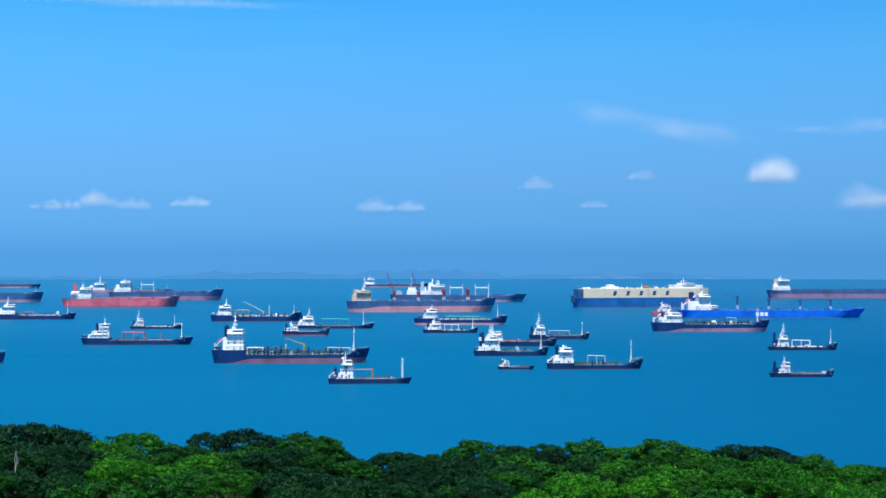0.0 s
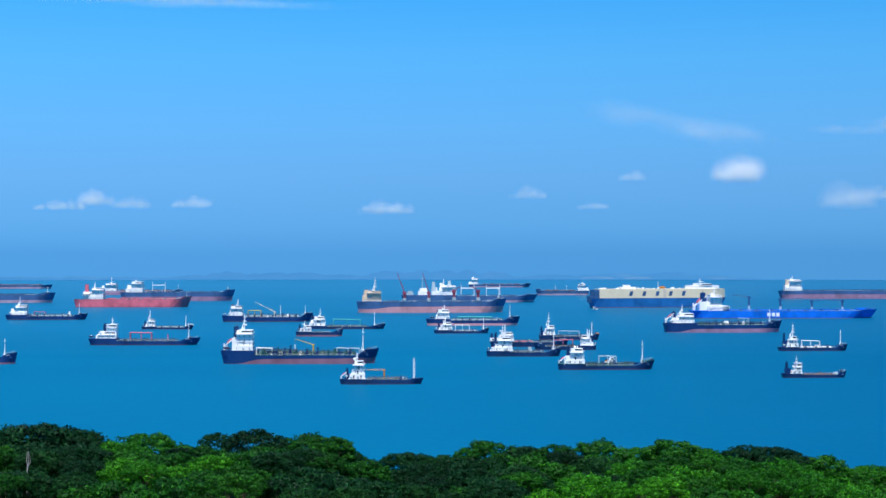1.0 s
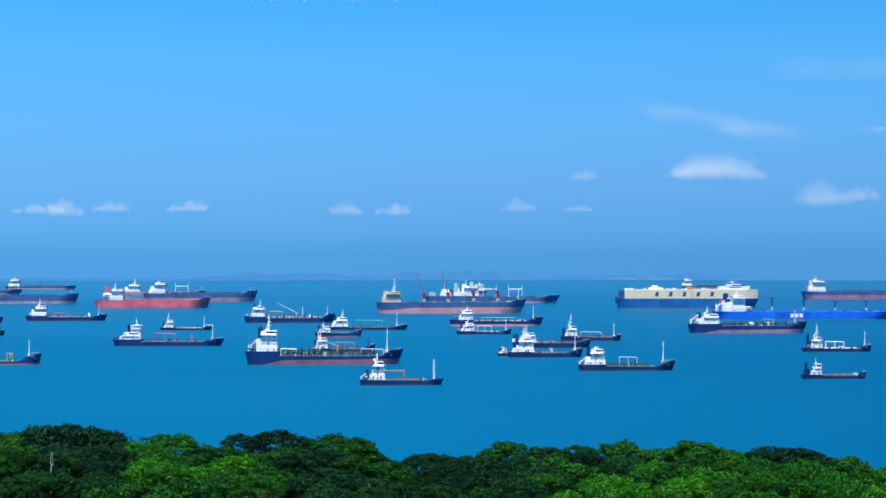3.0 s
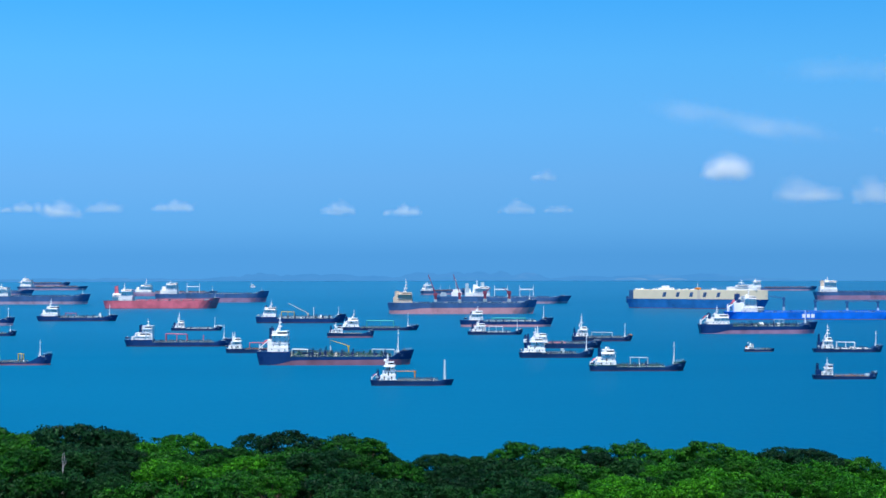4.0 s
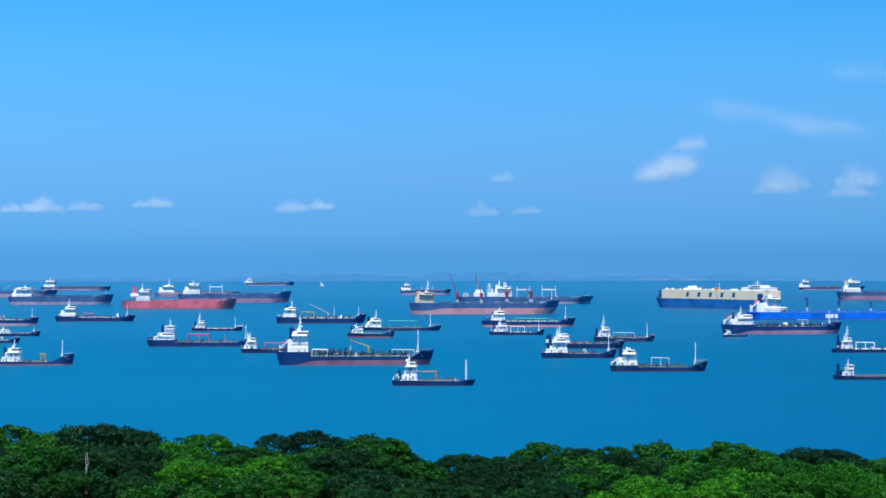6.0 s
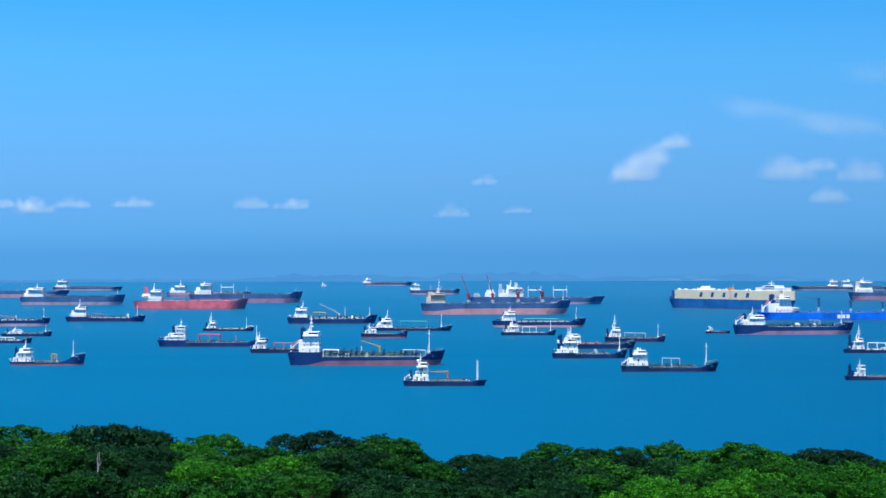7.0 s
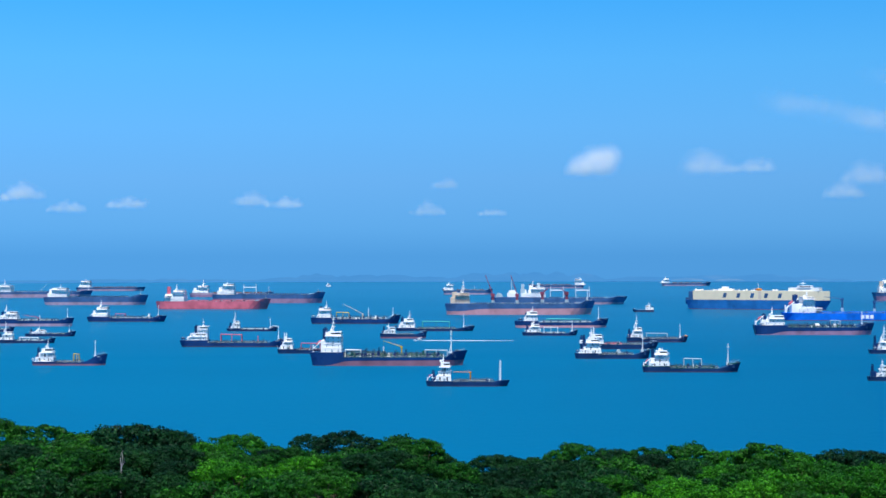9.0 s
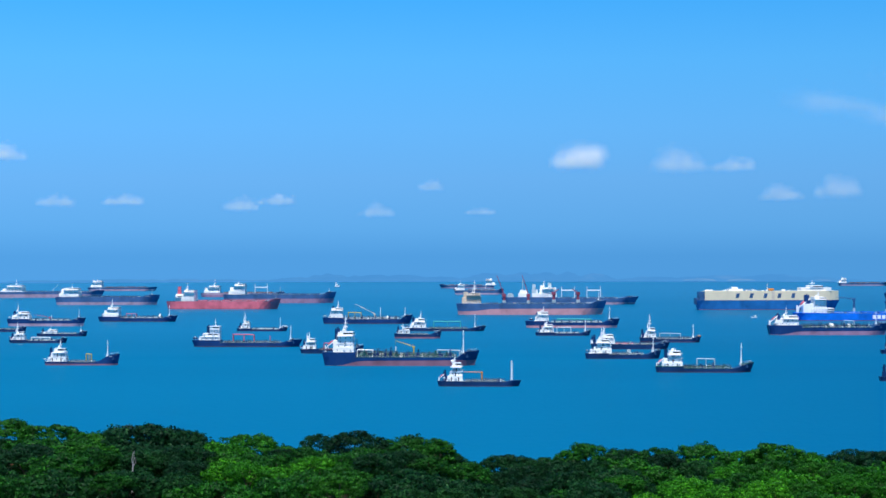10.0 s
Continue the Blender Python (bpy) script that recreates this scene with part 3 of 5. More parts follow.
            for j in range(k):
                p, q = a + (b - a) * j / k, a + (b - a) * (j + 1) / k

                def cover(bm):
                    box(bm, p + 0.1 * (q - p), q - 0.1 * (q - p), -beam * 0.34, beam * 0.34, deck, deck + 1.5)
                    for i in range(4):
                        xx = p + (0.18 + 0.18 * i) * (q - p)
                        box(bm, xx, xx + 0.3, -beam * 0.345, beam * 0.345, deck + 1.5, deck + 1.75)
                add("hatch_cover", cover, hull if hull in ("red", "blue") else "slate" if hull == "navy_hazed" else "rust")
        elif kind == "bars":
            _, a, b, za, zb, k, mat = g
            if k == 1:
                add("crosstree", lambda bm: box(bm, a, b, -0.6, 0.6, za, zb), mat)
            else:
                def marks(bm):
                    w = (b - a) / k
                    for j in range(k):
                        box(bm, a + j * w + 0.1 * w, a + (j + 1) * w - 0.15 * w, -beam / 2 - 0.05, -beam / 2 + 0.1, za, zb)
                add("hull_mark", marks, mat, "plain white mark on the hull side")
        elif kind == "lifeboat":
            z0 = poop[1] if poop else deck
            lx, s = -half + 0.02 * length, beam / 17.0

            def davit(bm):
                for wy in (-1.4 * s, 1.4 * s):
                    tube(bm, (lx, wy, z0), (lx + 0.5 * s, wy, z0 + 2.5 * s), 0.22 * s + 0.06)
                    tube(bm, (lx + 5.5 * s, wy, z0), (lx + 6 * s, wy, z0 + 7.5 * s), 0.22 * s + 0.06)
                    tube(bm, (lx - 0.5 * s, wy, z0 + 2.2 * s), (lx + 7 * s, wy, z0 + 8.5 * s), 0.28 * s + 0.06)
                    tube(bm, (lx - 0.5 * s, wy, z0 + 4.5 * s), (lx - 0.5 * s, wy, z0), 0.2 * s + 0.05)
            add("lifeboat_ramp", davit, "white")

            def boat(bm):
                bmesh.ops.create_icosphere(bm, subdivisions=2, radius=1.0, matrix=pose(lx + 3.2 * s, 0, z0 + 6.2 * s, 0, -40, 0) @ Matrix.Diagonal((2.6 * s, 0.9 * s, 0.8 * s, 1)))
            add("lifeboat", boat, "red")
        elif kind == "wake":
            def foam(bm):
                r = random.Random(8)
                for sgn in (-1, 1):
                    for j in range(26):
                        u = j / 26
                        xx, ww = -half - 1 - g[1] * u, 0.35 * beam + 3.2 * u
                        s = (1.6 - 1.2 * u) * r.uniform(0.5, 1.1)
                        box(bm, xx - 3.2, xx + r.uniform(0.0, 1.2), sgn * ww - s * 0.6, sgn * ww + s * 0.6, 0.02, 0.08 + 0.5 * (1 - u) * r.uniform(0.4, 1))
            add("wake", foam, "white", "white foam streaming off the stern")
        elif kind == "carrier":
            h0, h1 = deck, deck + 12.8

            def slab(bm):
                band(bm, -half + 0.055 * length, half * 0.985, h0 + 0.2, h1, 1.0, 26)
            add("garage_side", slab, "cream", "cream-painted slab side")
            for j in range(5):
                lx = -half + length * (0.265 + 0.096 * j)
                add("hull_mark", lambda bm: box(bm, lx, lx + 4.6, -beam / 2 - 0.06, -beam / 2 + 0.2, h0 + 3.2, h0 + 9.6, 1.6), "slate", "plain dark mark on the ship's side")
            add("stern_ramp", lambda bm: (box(bm, -half + 0.02 * length, -half + 0.055 * length, -beam * 0.4, beam * 0.4, h0, h1 - 1), box(bm, -half - 1, -half + 0.05 * length, -beam * 0.3, beam * 0.3, h0 - 6, h0 + 3)), "slate")
            add("side_stripe", lambda bm: box(bm, 3.0, 7.0, -beam / 2 - 0.05, -beam / 2 + 0.2, h0 + 0.3, h1 - 0.4), "beige", "rust-stained side door")

            def upper(bm):
                r = random.Random(4)
                box(bm, half * 0.44, half * 0.86, -beam * 0.42, beam * 0.42, h1, h1 + 4.5)
                box(bm, half * 0.56, half * 0.74, -beam * 0.46, beam * 0.46, h1 + 4.5, h1 + 7.4)
                box(bm, -half * 0.55, -half * 0.35, -beam * 0.25, beam * 0.25, h1, h1 + 2.6)
                box(bm, -half * 0.5, -half * 0.42, -beam * 0.2, beam * 0.2, h1 + 2.6, h1 + 5.5)
                for _ in range(46):
                    px, wy, s = r.uniform(-half * 0.9, half * 0.85), r.uniform(-0.42, 0.42) * beam, r.uniform(0.7, 1.6)
                    box(bm, px - s, px + s, wy - s, wy + s, h1, h1 + r.uniform(0.8, 2.2))
            add("upperworks", upper, "white")
            add("radar_mast", lambda bm: (tube(bm, (half * 0.62, 0, h1 + 7), (half * 0.62, 0, h1 + 14), 0.6, 0.3), box(bm, half * 0.58, half * 0.66, -3, 3, h1 + 10, h1 + 10.5), tube(bm, (0, 0, h1), (0, 0, h1 + 10), 0.4, 0.2)), "white")
            add("bridge_window", lambda bm: box(bm, half * 0.6, half * 0.745, -beam * 0.465, -beam * 0.455, h1 + 5.6, h1 + 6.7), GLASS, "dark bridge windows")
            add("lifeboat", lambda bm: bmesh.ops.create_icosphere(bm, subdivisions=2, radius=1.0, matrix=Matrix.Translation((half * 0.03, -beam * 0.35, h1 + 2)) @ Matrix.Diagonal((5, 1.6, 1.8, 1))), "orange")
    return base


near_tanker = ship("product_tanker", "black-hulled product tanker with white aft deckhouse and green deck pipes", -65.7, 1137.0, 107.9, 17.3, 5.7, category="tanker", boot=(0.2, 4.0), hull="navy", bottom="red_faded", deckmat="green", poop=(-30.6, 9.2), fc=(39.4, 9.5), house=(-45.5, -32.1, 23.0), mast=(-38.3, 34.4), funnel=(-43.6, 25.3, "black"), gear=[("lifeboat",), ("gantry", 25.0, 40.5, 10.4, "pale"), ("gantry", -30.0, -19.0, 10.6, "white"), ("pipes", -29.1, 37.9, 5.0, "green"), ("pipes", -29.1, -2.3, 6.5, "green"), ("stack", -26.0, -23.3, 8.0, "green"), ("stack", 3.4, 6.9, 8.4, "black"), ("stack", 13.8, 16.8, 8.8, "green"), ("stack", 30.6, 33.3, 8.4, "black"), ("stack", -16.1, -13.0, 9.2, "green"), ("stack", -11.5, -7.3, 7.7, "green"), ("stack", 22.6, 25.6, 9.9, "green"), ("stack", -0.8, 1.1, 8.4, "white"), ("crane", 8.8, 13.0, -3.8, 16.8, "yellow"), ("post", -3.8, 13.0, "white"), ("bowmast", 42.9, 24.1, "white")])
bunker_boat = ship("bunker_tanker", "small black bunker tanker with tall white deckhouse and orange crane", -10.2, 953.9, 48.4, 7.7, 2.6, category="tanker", boot=0.5, hull="black", bottom="red_dark", poop=(-8.9, 3.2), fc=(14.8, 3.4), house=(-18.3, -9.6, 13.6), mast=(-14.1, 18.8), funnel=(-19.6, 8.4, "black"), gear=[("lifeboat",), ("pipes", -8.0, 14.8, 2.3, "grey"), ("crane", 1.5, 8.4, -9.6, 8.1, "orange"), ("stack", 6.7, 11.5, 4.2, "grey"), ("post", 18.7, 14.9, "white"), ("post", 18.3, 14.6, "pale")])
green_tanker = ship("coastal_tanker", "green-trimmed coastal tanker with white deckhouse and tall bow mast", 134.0, 1070.3, 63.3, 10.1, 2.5, category="tanker", boot=0.7, hull="black", bottom="red_dark", deckmat="green", trim="green", poop=(-13.8, 3.6), fc=(17.8, 5.8), house=(-26.9, -14.2, 13.8), mast=(-18.6, 15.7), funnel=(-24.4, 14.6, "black"), gear=[("lifeboat",), ("pipes", -13.1, 16.7, 3.3, "green"), ("gantry", -4.7, 6.9, 8.7, "pale"), ("stack", -8.7, -6.6, 3.6, "green"), ("bowmast", 23.7, 18.6, "white")])
gantry_tanker = ship("coastal_tanker", "black coastal tanker with red deck gantry and white deckhouse", -206.4, 1370.3, 91.3, 14.6, 3.3, category="tanker", boot=0.9, hull="navy", bottom="red_dark", poop=(-22.4, 5.6), fc=(28.4, 5.6), house=(-39.6, -23.8, 11.2), mast=(-27.0, 23.3), funnel=(-32.6, 17.2, "black"), gear=[("gantry", -12.1, 5.6, 10.2, "red"), ("pipes", -20.0, 26.6, 2.3, "grey"), ("stack", -3.7, 2.3, 4.7, "green"), ("post", 18.6, 9.3, "red"), ("bowmast", 35.9, 17.7, "white"), ("tier", -31.2, -22.8, 16.8)])
pipe_tanker = ship("harbour_tanker", "small dark harbour tanker with white wheelhouse and pipe gantry", 320.4, 1272.8, 54.6, 8.7, 2.2, category="tanker", boot=0.4, hull="black", bottom="red_dark", poop=(-11.7, 3.0), fc=(16.9, 4.7), house=(-20.8, -12.1, 11.3), mast=(-15.6, 21.7), funnel=(-22.1, 13.0, "black"), gear=[("gantry", -8.7, 5.6, 7.8, "white"), ("pipes", -10.8, 15.2, 2.2, "white"), ("stack", 1.3, 4.8, 4.3, "white"), ("bowmast", 21.7, 16.0, "white")])
work_tanker = ship("harbour_tanker", "small dark workboat tanker with white deckhouse and cluttered deck", 249.3, 996.2, 39.7, 6.4, 1.7, category="tanker", boot=0.3, hull="black", bottom="red_dark", poop=(-7.6, 2.7), fc=(13.4, 3.6), house=(-14.1, -8.0, 6.1), mast=(-11.0, 12.9), funnel=(-16.5, 8.8, "black"), gear=[("tier", -11.7, -8.0, 8.8), ("pipes", -7.0, 12.7, 1.4, "rust"), ("stack", 2.5, 4.6, 3.1, "rust"), ("stack", 11.7, 15.1, 3.4, "pale")])
tower_tanker = ship("harbour_tanker", "black-hulled tanker with white tower deckhouse and yellow deck crane", -285.9, 1136.0, 52.6, 8.4, 2.0, category="tanker", boot=1.2, hull="navy", bottom="red_faded", poop=(-9.0, 2.7), fc=(9.0, 6.8), house=(-23.2, -10.6, 11.8), mast=(-15.3, 18.1), funnel=(-21.6, 11.8, "black"), gear=[("pipes", -8.6, 9.0, 2.0, "grey"), ("gantry", 2.7, 6.7, 7.9, "yellow"), ("bowmast", 17.7, 17.3, "white")])
twin_mast_tanker = ship("coastal_tanker", "dark tanker with white deckhouse and twin masts at anchor", 90.5, 1210.2, 55.6, 8.9, 2.9, category="tanker", boot=0.4, hull="black", bottom="red_dark", poop=(-10.5, 4.1), fc=(15.5, 5.6), house=(-23.7, -8.4, 14.0), mast=(-15.5, 23.1), funnel=(-20.4, 16.5, "black"), gear=[("pipes", -8.4, 14.2, 2.5, "grey"), ("stack", 2.7, 6.0, 6.6, "pale"), ("bowmast", 22.0, 16.5, "white"), ("post", -13.8, 23.1, "white")])
ship("coastal_tanker", "grey-decked tanker with stepped white deckhouse and red deck pipes", 105.7, 1335.1, 63.6, 10.2, 3.6, category="tanker", boot=0.5, hull="black", bottom="red_dark", poop=(-17.3, 4.5), fc=(20.0, 5.5), house=(-26.4, -12.7, 11.8), mast=(-21.8, 15.5), funnel=(-30.0, 10.0, "black"), gear=[("pipes", -12.7, 3.2, 2.7, "red"), ("pipes", 3.2, 20.0, 2.3, "grey")])
orange_bow_tanker = ship("coastal_tanker", "dark tanker with orange-tipped bow and pale pipe gantry", 149.8, 1438.6, 53.4, 8.5, 2.9, category="tanker", boot=1.0, hull="black", bottom="red_dark", poop=(-12.5, 4.4), fc=(18.9, 5.0), house=(-22.8, -12.5, 12.7), mast=(-17.9, 24.0), funnel=(-23.8, 10.8, "black"), gear=[("gantry", -9.1, 9.1, 7.8, "pale"), ("pipes", -11.5, 18.9, 2.5, "grey"), ("bowmast", 19.9, 15.7, "white"), ("stack", 23.4, 26.0, 6.3, "orange")])
green_pipe_tanker = ship("coastal_tanker", "black and red tanker with white deckhouse and green pipework", 76.8, 1735.9, 99.2, 15.9, 5.3, category="tanker", boot=2.4, hull="navy", bottom="rose", poop=(-24.2, 7.1), fc=(31.9, 8.7), house=(-39.0, -24.8, 16.5), mast=(-30.1, 22.4), funnel=(-36.0, 15.4, "black"), gear=[("pipes", -22.4, 30.7, 3.0, "pale"), ("gantry", -15.4, 20.1, 8.9, "teal"), ("bowmast", 39.0, 21.3, "white")])
white_pipe_tanker = ship("harbour_tanker", "small black tanker with white wheelhouse and white pipe gantry", 59.8, 1560.6, 52.7, 8.4, 2.1, category="tanker", boot=0.5, hull="black", bottom="red_dark", poop=(-7.7, 3.2), fc=(15.7, 4.3), house=(-21.5, -8.8, 10.6), mast=(-15.2, 16.0), funnel=(-21.0, 9.6, "black"), gear=[("gantry", -5.6, 7.7, 8.0, "white"), ("pipes", -7.2, 14.1, 2.1, "pale"), ("bowmast", 21.0, 14.9, "white")])
boom_tanker = ship("coastal_tanker", "black tanker with raised beige crane boom and yellow gantry", -145.9, 1836.8, 100.6, 16.1, 5.0, category="tanker", boot=1.2, hull="navy", bottom="red_dark", poop=(-26.6, 6.9), fc=(37.2, 9.1), house=(-42.8, -27.2, 17.5), mast=(-32.8, 26.2), funnel=(-38.4, 18.8, "black"), gear=[("gantry", -21.6, -7.2, 12.5, "yellow"), ("crane", 7.8, 11.2, -14.1, 21.9, "beige"), ("pipes", -25.3, 35.9, 4.4, "pale"), ("post", 14.1, 18.1, "white"), ("bowmast", 41.6, 18.1, "white"), ("stack", 20.9, 23.4, 8.8, "white")])
ship("coastal_tanker", "low black tanker with green deck pipes and white deckhouse", -52.4, 1656.3, 79.5, 12.7, 2.3, category="tanker", boot=0.6, hull="black", bottom="red_dark", poop=(-19.5, 3.4), fc=(21.1, 4.6), house=(-36.4, -20.6, 12.4), mast=(-25.7, 21.4), funnel=(-33.0, 13.5, "black"), gear=[("gantry", -12.7, 14.4, 9.6, "teal"), ("pipes", -18.3, 20.0, 2.3, "green"), ("bowmast", 28.5, 16.9, "white")])
red_boot_coaster = ship("coaster", "small black coaster with red boot and white wheelhouse", -75.0, 1506.5, 43.2, 6.9, 3.6, category="coaster", boot=1.5, hull="black", bottom="red_faded", poop=(-6.7, 4.6), fc=(10.3, 6.1), house=(-17.5, -7.2, 10.3), mast=(-13.4, 14.4), funnel=(-17.5, 10.3, "black"), gear=[("pipes", -5.1, 9.2, 1.5, "grey")])
slender_tanker = ship("harbour_tanker", "small slender tanker with white deckhouse and light masts", -231.2, 1654.2, 51.9, 8.3, 1.7, category="tanker", boot=0.6, hull="black", bottom="red_dark", poop=(-11.3, 2.8), fc=(16.4, 4.0), house=(-21.4, -12.4, 10.2), mast=(-17.5, 19.2), funnel=(-22.0, 7.9, "black"), gear=[("pipes", -10.2, 15.8, 2.3, "pale"), ("bowmast", 18.0, 13.5, "white"), ("stack", 19.2, 25.9, 5.6, "pale")])
pink_pipe_tanker = ship("coastal_tanker", "navy tanker with white deckhouse and pink pipe gantry", -405.1, 1899.2, 92.5, 14.8, 3.9, category="tanker", boot=1.0, hull="navy", bottom="red_dark", poop=(-21.0, 5.8), fc=(29.4, 6.5), house=(-37.2, -21.7, 16.8), mast=(-30.7, 26.5), funnel=(-38.5, 12.9, "white"), gear=[("gantry", -13.9, -1.6, 9.1, "red"), ("pipes", -20.4, 28.8, 3.2, "pale"), ("stack", 24.2, 26.8, 9.1, "white"), ("bowmast", 36.5, 18.8, "white")])
ship("product_tanker", "navy tanker with pale boot and red deck crane", -489.3, 1776.5, 84.7, 13.5, 6.0, category="tanker", boot=3.0, hull="navy", bottom="pink", poop=(-18.1, 7.9), fc=(27.2, 8.5), house=(-36.3, -18.1, 15.7), mast=(-31.5, 24.2), funnel=(-35.1, 15.7, "navy"), gear=[("crane", 3.0, 9.7, -13.3, 12.1, "red"), ("pipes", -15.1, 25.4, 3.0, "pale"), ("bowmast", 35.1, 19.4, "white"), ("post", 4.8, 12.1, "white")])
ship("harbour_tanker", "small black tanker with white wheelhouse and white pipe gantry", -401.1, 1429.1, 51.1, 8.2, 1.9, category="tanker", boot=0.5, hull="black", bottom="red_dark", poop=(-10.0, 2.9), fc=(16.8, 3.9), house=(-22.2, -11.4, 9.7), mast=(-18.3, 18.5), funnel=(-22.6, 7.8, "black"), gear=[("gantry", -6.1, 10.5, 4.9, "white"), ("pipes", -7.5, 15.8, 2.4, "pale"), ("stack", -5.1, 10.0, 3.4, "pale")])
ship("coaster", "low dark barge carrier with a small white wheelhouse", -412.1, 1549.3, 48.1, 7.7, 2.1, category="coaster", boot=0.5, hull="black", bottom="red_dark", poop=(-4.5, 2.6), fc=(14.5, 4.3), house=(-17.2, -4.5, 6.3), mast=(-10.8, 9.5), funnel=(-18.2, 6.3, "black"), gear=[("pipes", -3.4, 14.0, 1.6, "grey"), ("bowmast", 17.7, 10.6, "white")])
ship("coaster", "dark low coaster with a stub mast", -496.6, 1641.5, 47.6, 7.6, 2.2, category="coaster", boot=0.6, hull="black", bottom="red_dark", poop=(-4.2, 3.4), fc=(14.3, 4.5), house=(-18.2, -5.9, 10.1), mast=(-12.6, 15.7), funnel=(-19.3, 9.0, "black"), gear=[("pipes", -3.1, 13.2, 1.7, "grey")])
navy_tanker = ship("product_tanker", "navy tanker with red boot, white deckhouse and davit cranes", 309.4, 1576.7, 114.1, 18.3, 7.0, category="tanker", boot=(0.5, 4.0), hull="navy", bottom="mauve", deckmat="green", poop=(-26.0, 9.1), fc=(39.9, 10.5), house=(-45.8, -28.7, 18.2), mast=(-39.4, 26.8), funnel=(-46.9, 19.3, "navy"), gear=[("pipes", -24.9, 38.8, 4.3, "grey"), ("stack", 0.3, 5.6, 10.7, "white"), ("gantry", 15.3, 24.9, 13.4, "pale"), ("stack", 17.9, 21.2, 10.2, "white"), ("bowmast", 45.3, 22.5, "white"), ("lifeboat",)])
ship("bulk_carrier", "bright blue bulk carrier with white deckhouse and dark deck cranes", 451.0, 1924.3, 219.8, 32, 8.5, category="bulk carrier", boot=0.7, hull="blue", bottom="red_faded", poop=(-74.0, 9.1), fc=(81.8, 10.1), house=(-91.5, -74.5, 27.0), mast=(-82.0, 36.5), funnel=(-95.0, 29.5, "navy"), gear=[("hatches", -72.0, 79.2, 8), ("crane", -41.0, 25.5, -62.0, 27.0, "slate"), ("crane", -4.0, 22.5, 22.0, 23.0, "slate"), ("crane", 33.0, 21.0, 58.0, 22.0, "slate"), ("crane", 69.0, 21.0, 46.0, 21.5, "slate"), ("bars", -23.5, -8.0, 2.3, 6.6, 3, "white"), ("stack", 85.1, 102.1, 11.7, "blue"), ("tier", -76.0, -66.0, 14.0), ("lifeboat",)])
red_tanker = ship("small_tanker", "red-hulled small tanker with white wheelhouse", 340.4, 1998.5, 43.0, 6.9, 3.4, category="tanker", boot=0.7, hull="red", bottom="red_faded", poop=(1.0, 4.8), fc=(14.7, 5.1), house=(-12.6, 0.3, 13.6), mast=(-7.8, 17.7), funnel=(-11.9, 10.9, "red"))
dark_bulker = ship("bulk_carrier", "dark bulk carrier with rusty red boot and red deck cranes", 43.3, 2125.5, 193.3, 30.9, 13.7, category="bulk carrier", boot=(4.6, 8.2), hull="navy_hazed", bottom="rose", poop=(-62.0, 14.4), fc=(75.0, 17.2), house=(-86.5, -64.2, 27.4), mast=(-72.8, 44.7), funnel=(-83.7, 28.8, "beige"), housemat="beige", gear=[("hatches", -59.1, 72.1, 7), ("crane", -34.6, 26.5, -44.0, 50.0, "crane_red"), ("crane", -3.5, 26.5, -11.5, 50.0, "crane_red"), ("crane", 29.0, 29.0, 36.0, 33.0, "crane_red"), ("crane", 60.0, 29.0, 52.0, 33.0, "crane_red"), ("bowmast", 86.5, 31.7, "white")])
car_carrier = ship("car_carrier", "cream and blue car carrier with tall slab sides", 362.8, 2324.7, 200.0, 29.4, 13.2, category="car carrier", boot=0.8, hull="blue_deep", bottom="red_faded", gear=[("carrier",)])
red_bulker = ship("bulk_carrier", "red bulk carrier with red funnel and white deckhouse", -379.0, 2347.7, 164.4, 26.3, 11.2, category="bulk carrier", boot=0.8, hull="red", bottom="red_faded", poop=(-40.7, 11.2), fc=(64.6, 14.4), house=(-59.8, -40.7, 27.1), mast=(-53.5, 36.7), funnel=(-64.6, 31.9, "red"), gear=[("hatches", -37.5, 61.4, 6), ("tier", -69.4, -59.0, 19.1), ("bowmast", 75.0, 20.7, "pale")])
ship("bulk_carrier", "navy bulk carrier with pale boot and white deckhouse", -610.1, 2564.8, 163.1, 26.1, 12.2, category="bulk carrier", boot=4.4, hull="navy_hazed", bottom="pink", poop=(-44.0, 12.2), fc=(53.6, 15.1), house=(-72.8, -44.0, 26.2), mast=(-56.2, 33.1), funnel=(-71.1, 24.4, "white"), gear=[("hatches", -40.6, 50.1, 6), ("bowmast", 69.3, 24.4, "white")])
ship("bulk_carrier", "blue and red bulk carrier with white deckhouse and posts", -352.7, 2658.6, 182.5, 29.2, 13.6, category="bulk carrier", boot=7.2, hull="navy_hazed", bottom="mauve", poop=(-52.4, 13.6), fc=(68.7, 17.3), house=(-75.9, -55.1, 30.7), mast=(-66.9, 36.1), funnel=(-77.7, 25.3, "white"), gear=[("hatches", -50.6, 65.1, 7), ("post", -40.7, 30.7, "white"), ("post", -20.8, 30.7, "white"), ("bars", -40.7, -20.8, 24.4, 25.8, 1, "white"), ("bowmast", 79.5, 23.5, "white")])
ship("bulk_carrier", "pale hazed red cargo ship with white tiered deckhouse", -475.1, 3060.5, 157.3, 25.2, 7.3, category="cargo ship", boot=4.2, hull="pink", bottom="mauve", poop=(-40.1, 7.3), fc=(59.9, 9.0), house=(-66.1, -42.2, 20.8), mast=(-52.6, 33.3), funnel=(-68.2, 16.7, "white"), gear=[("hatches", -37.0, 57.8, 5), ("bowmast", 69.3, 18.8, "white")])
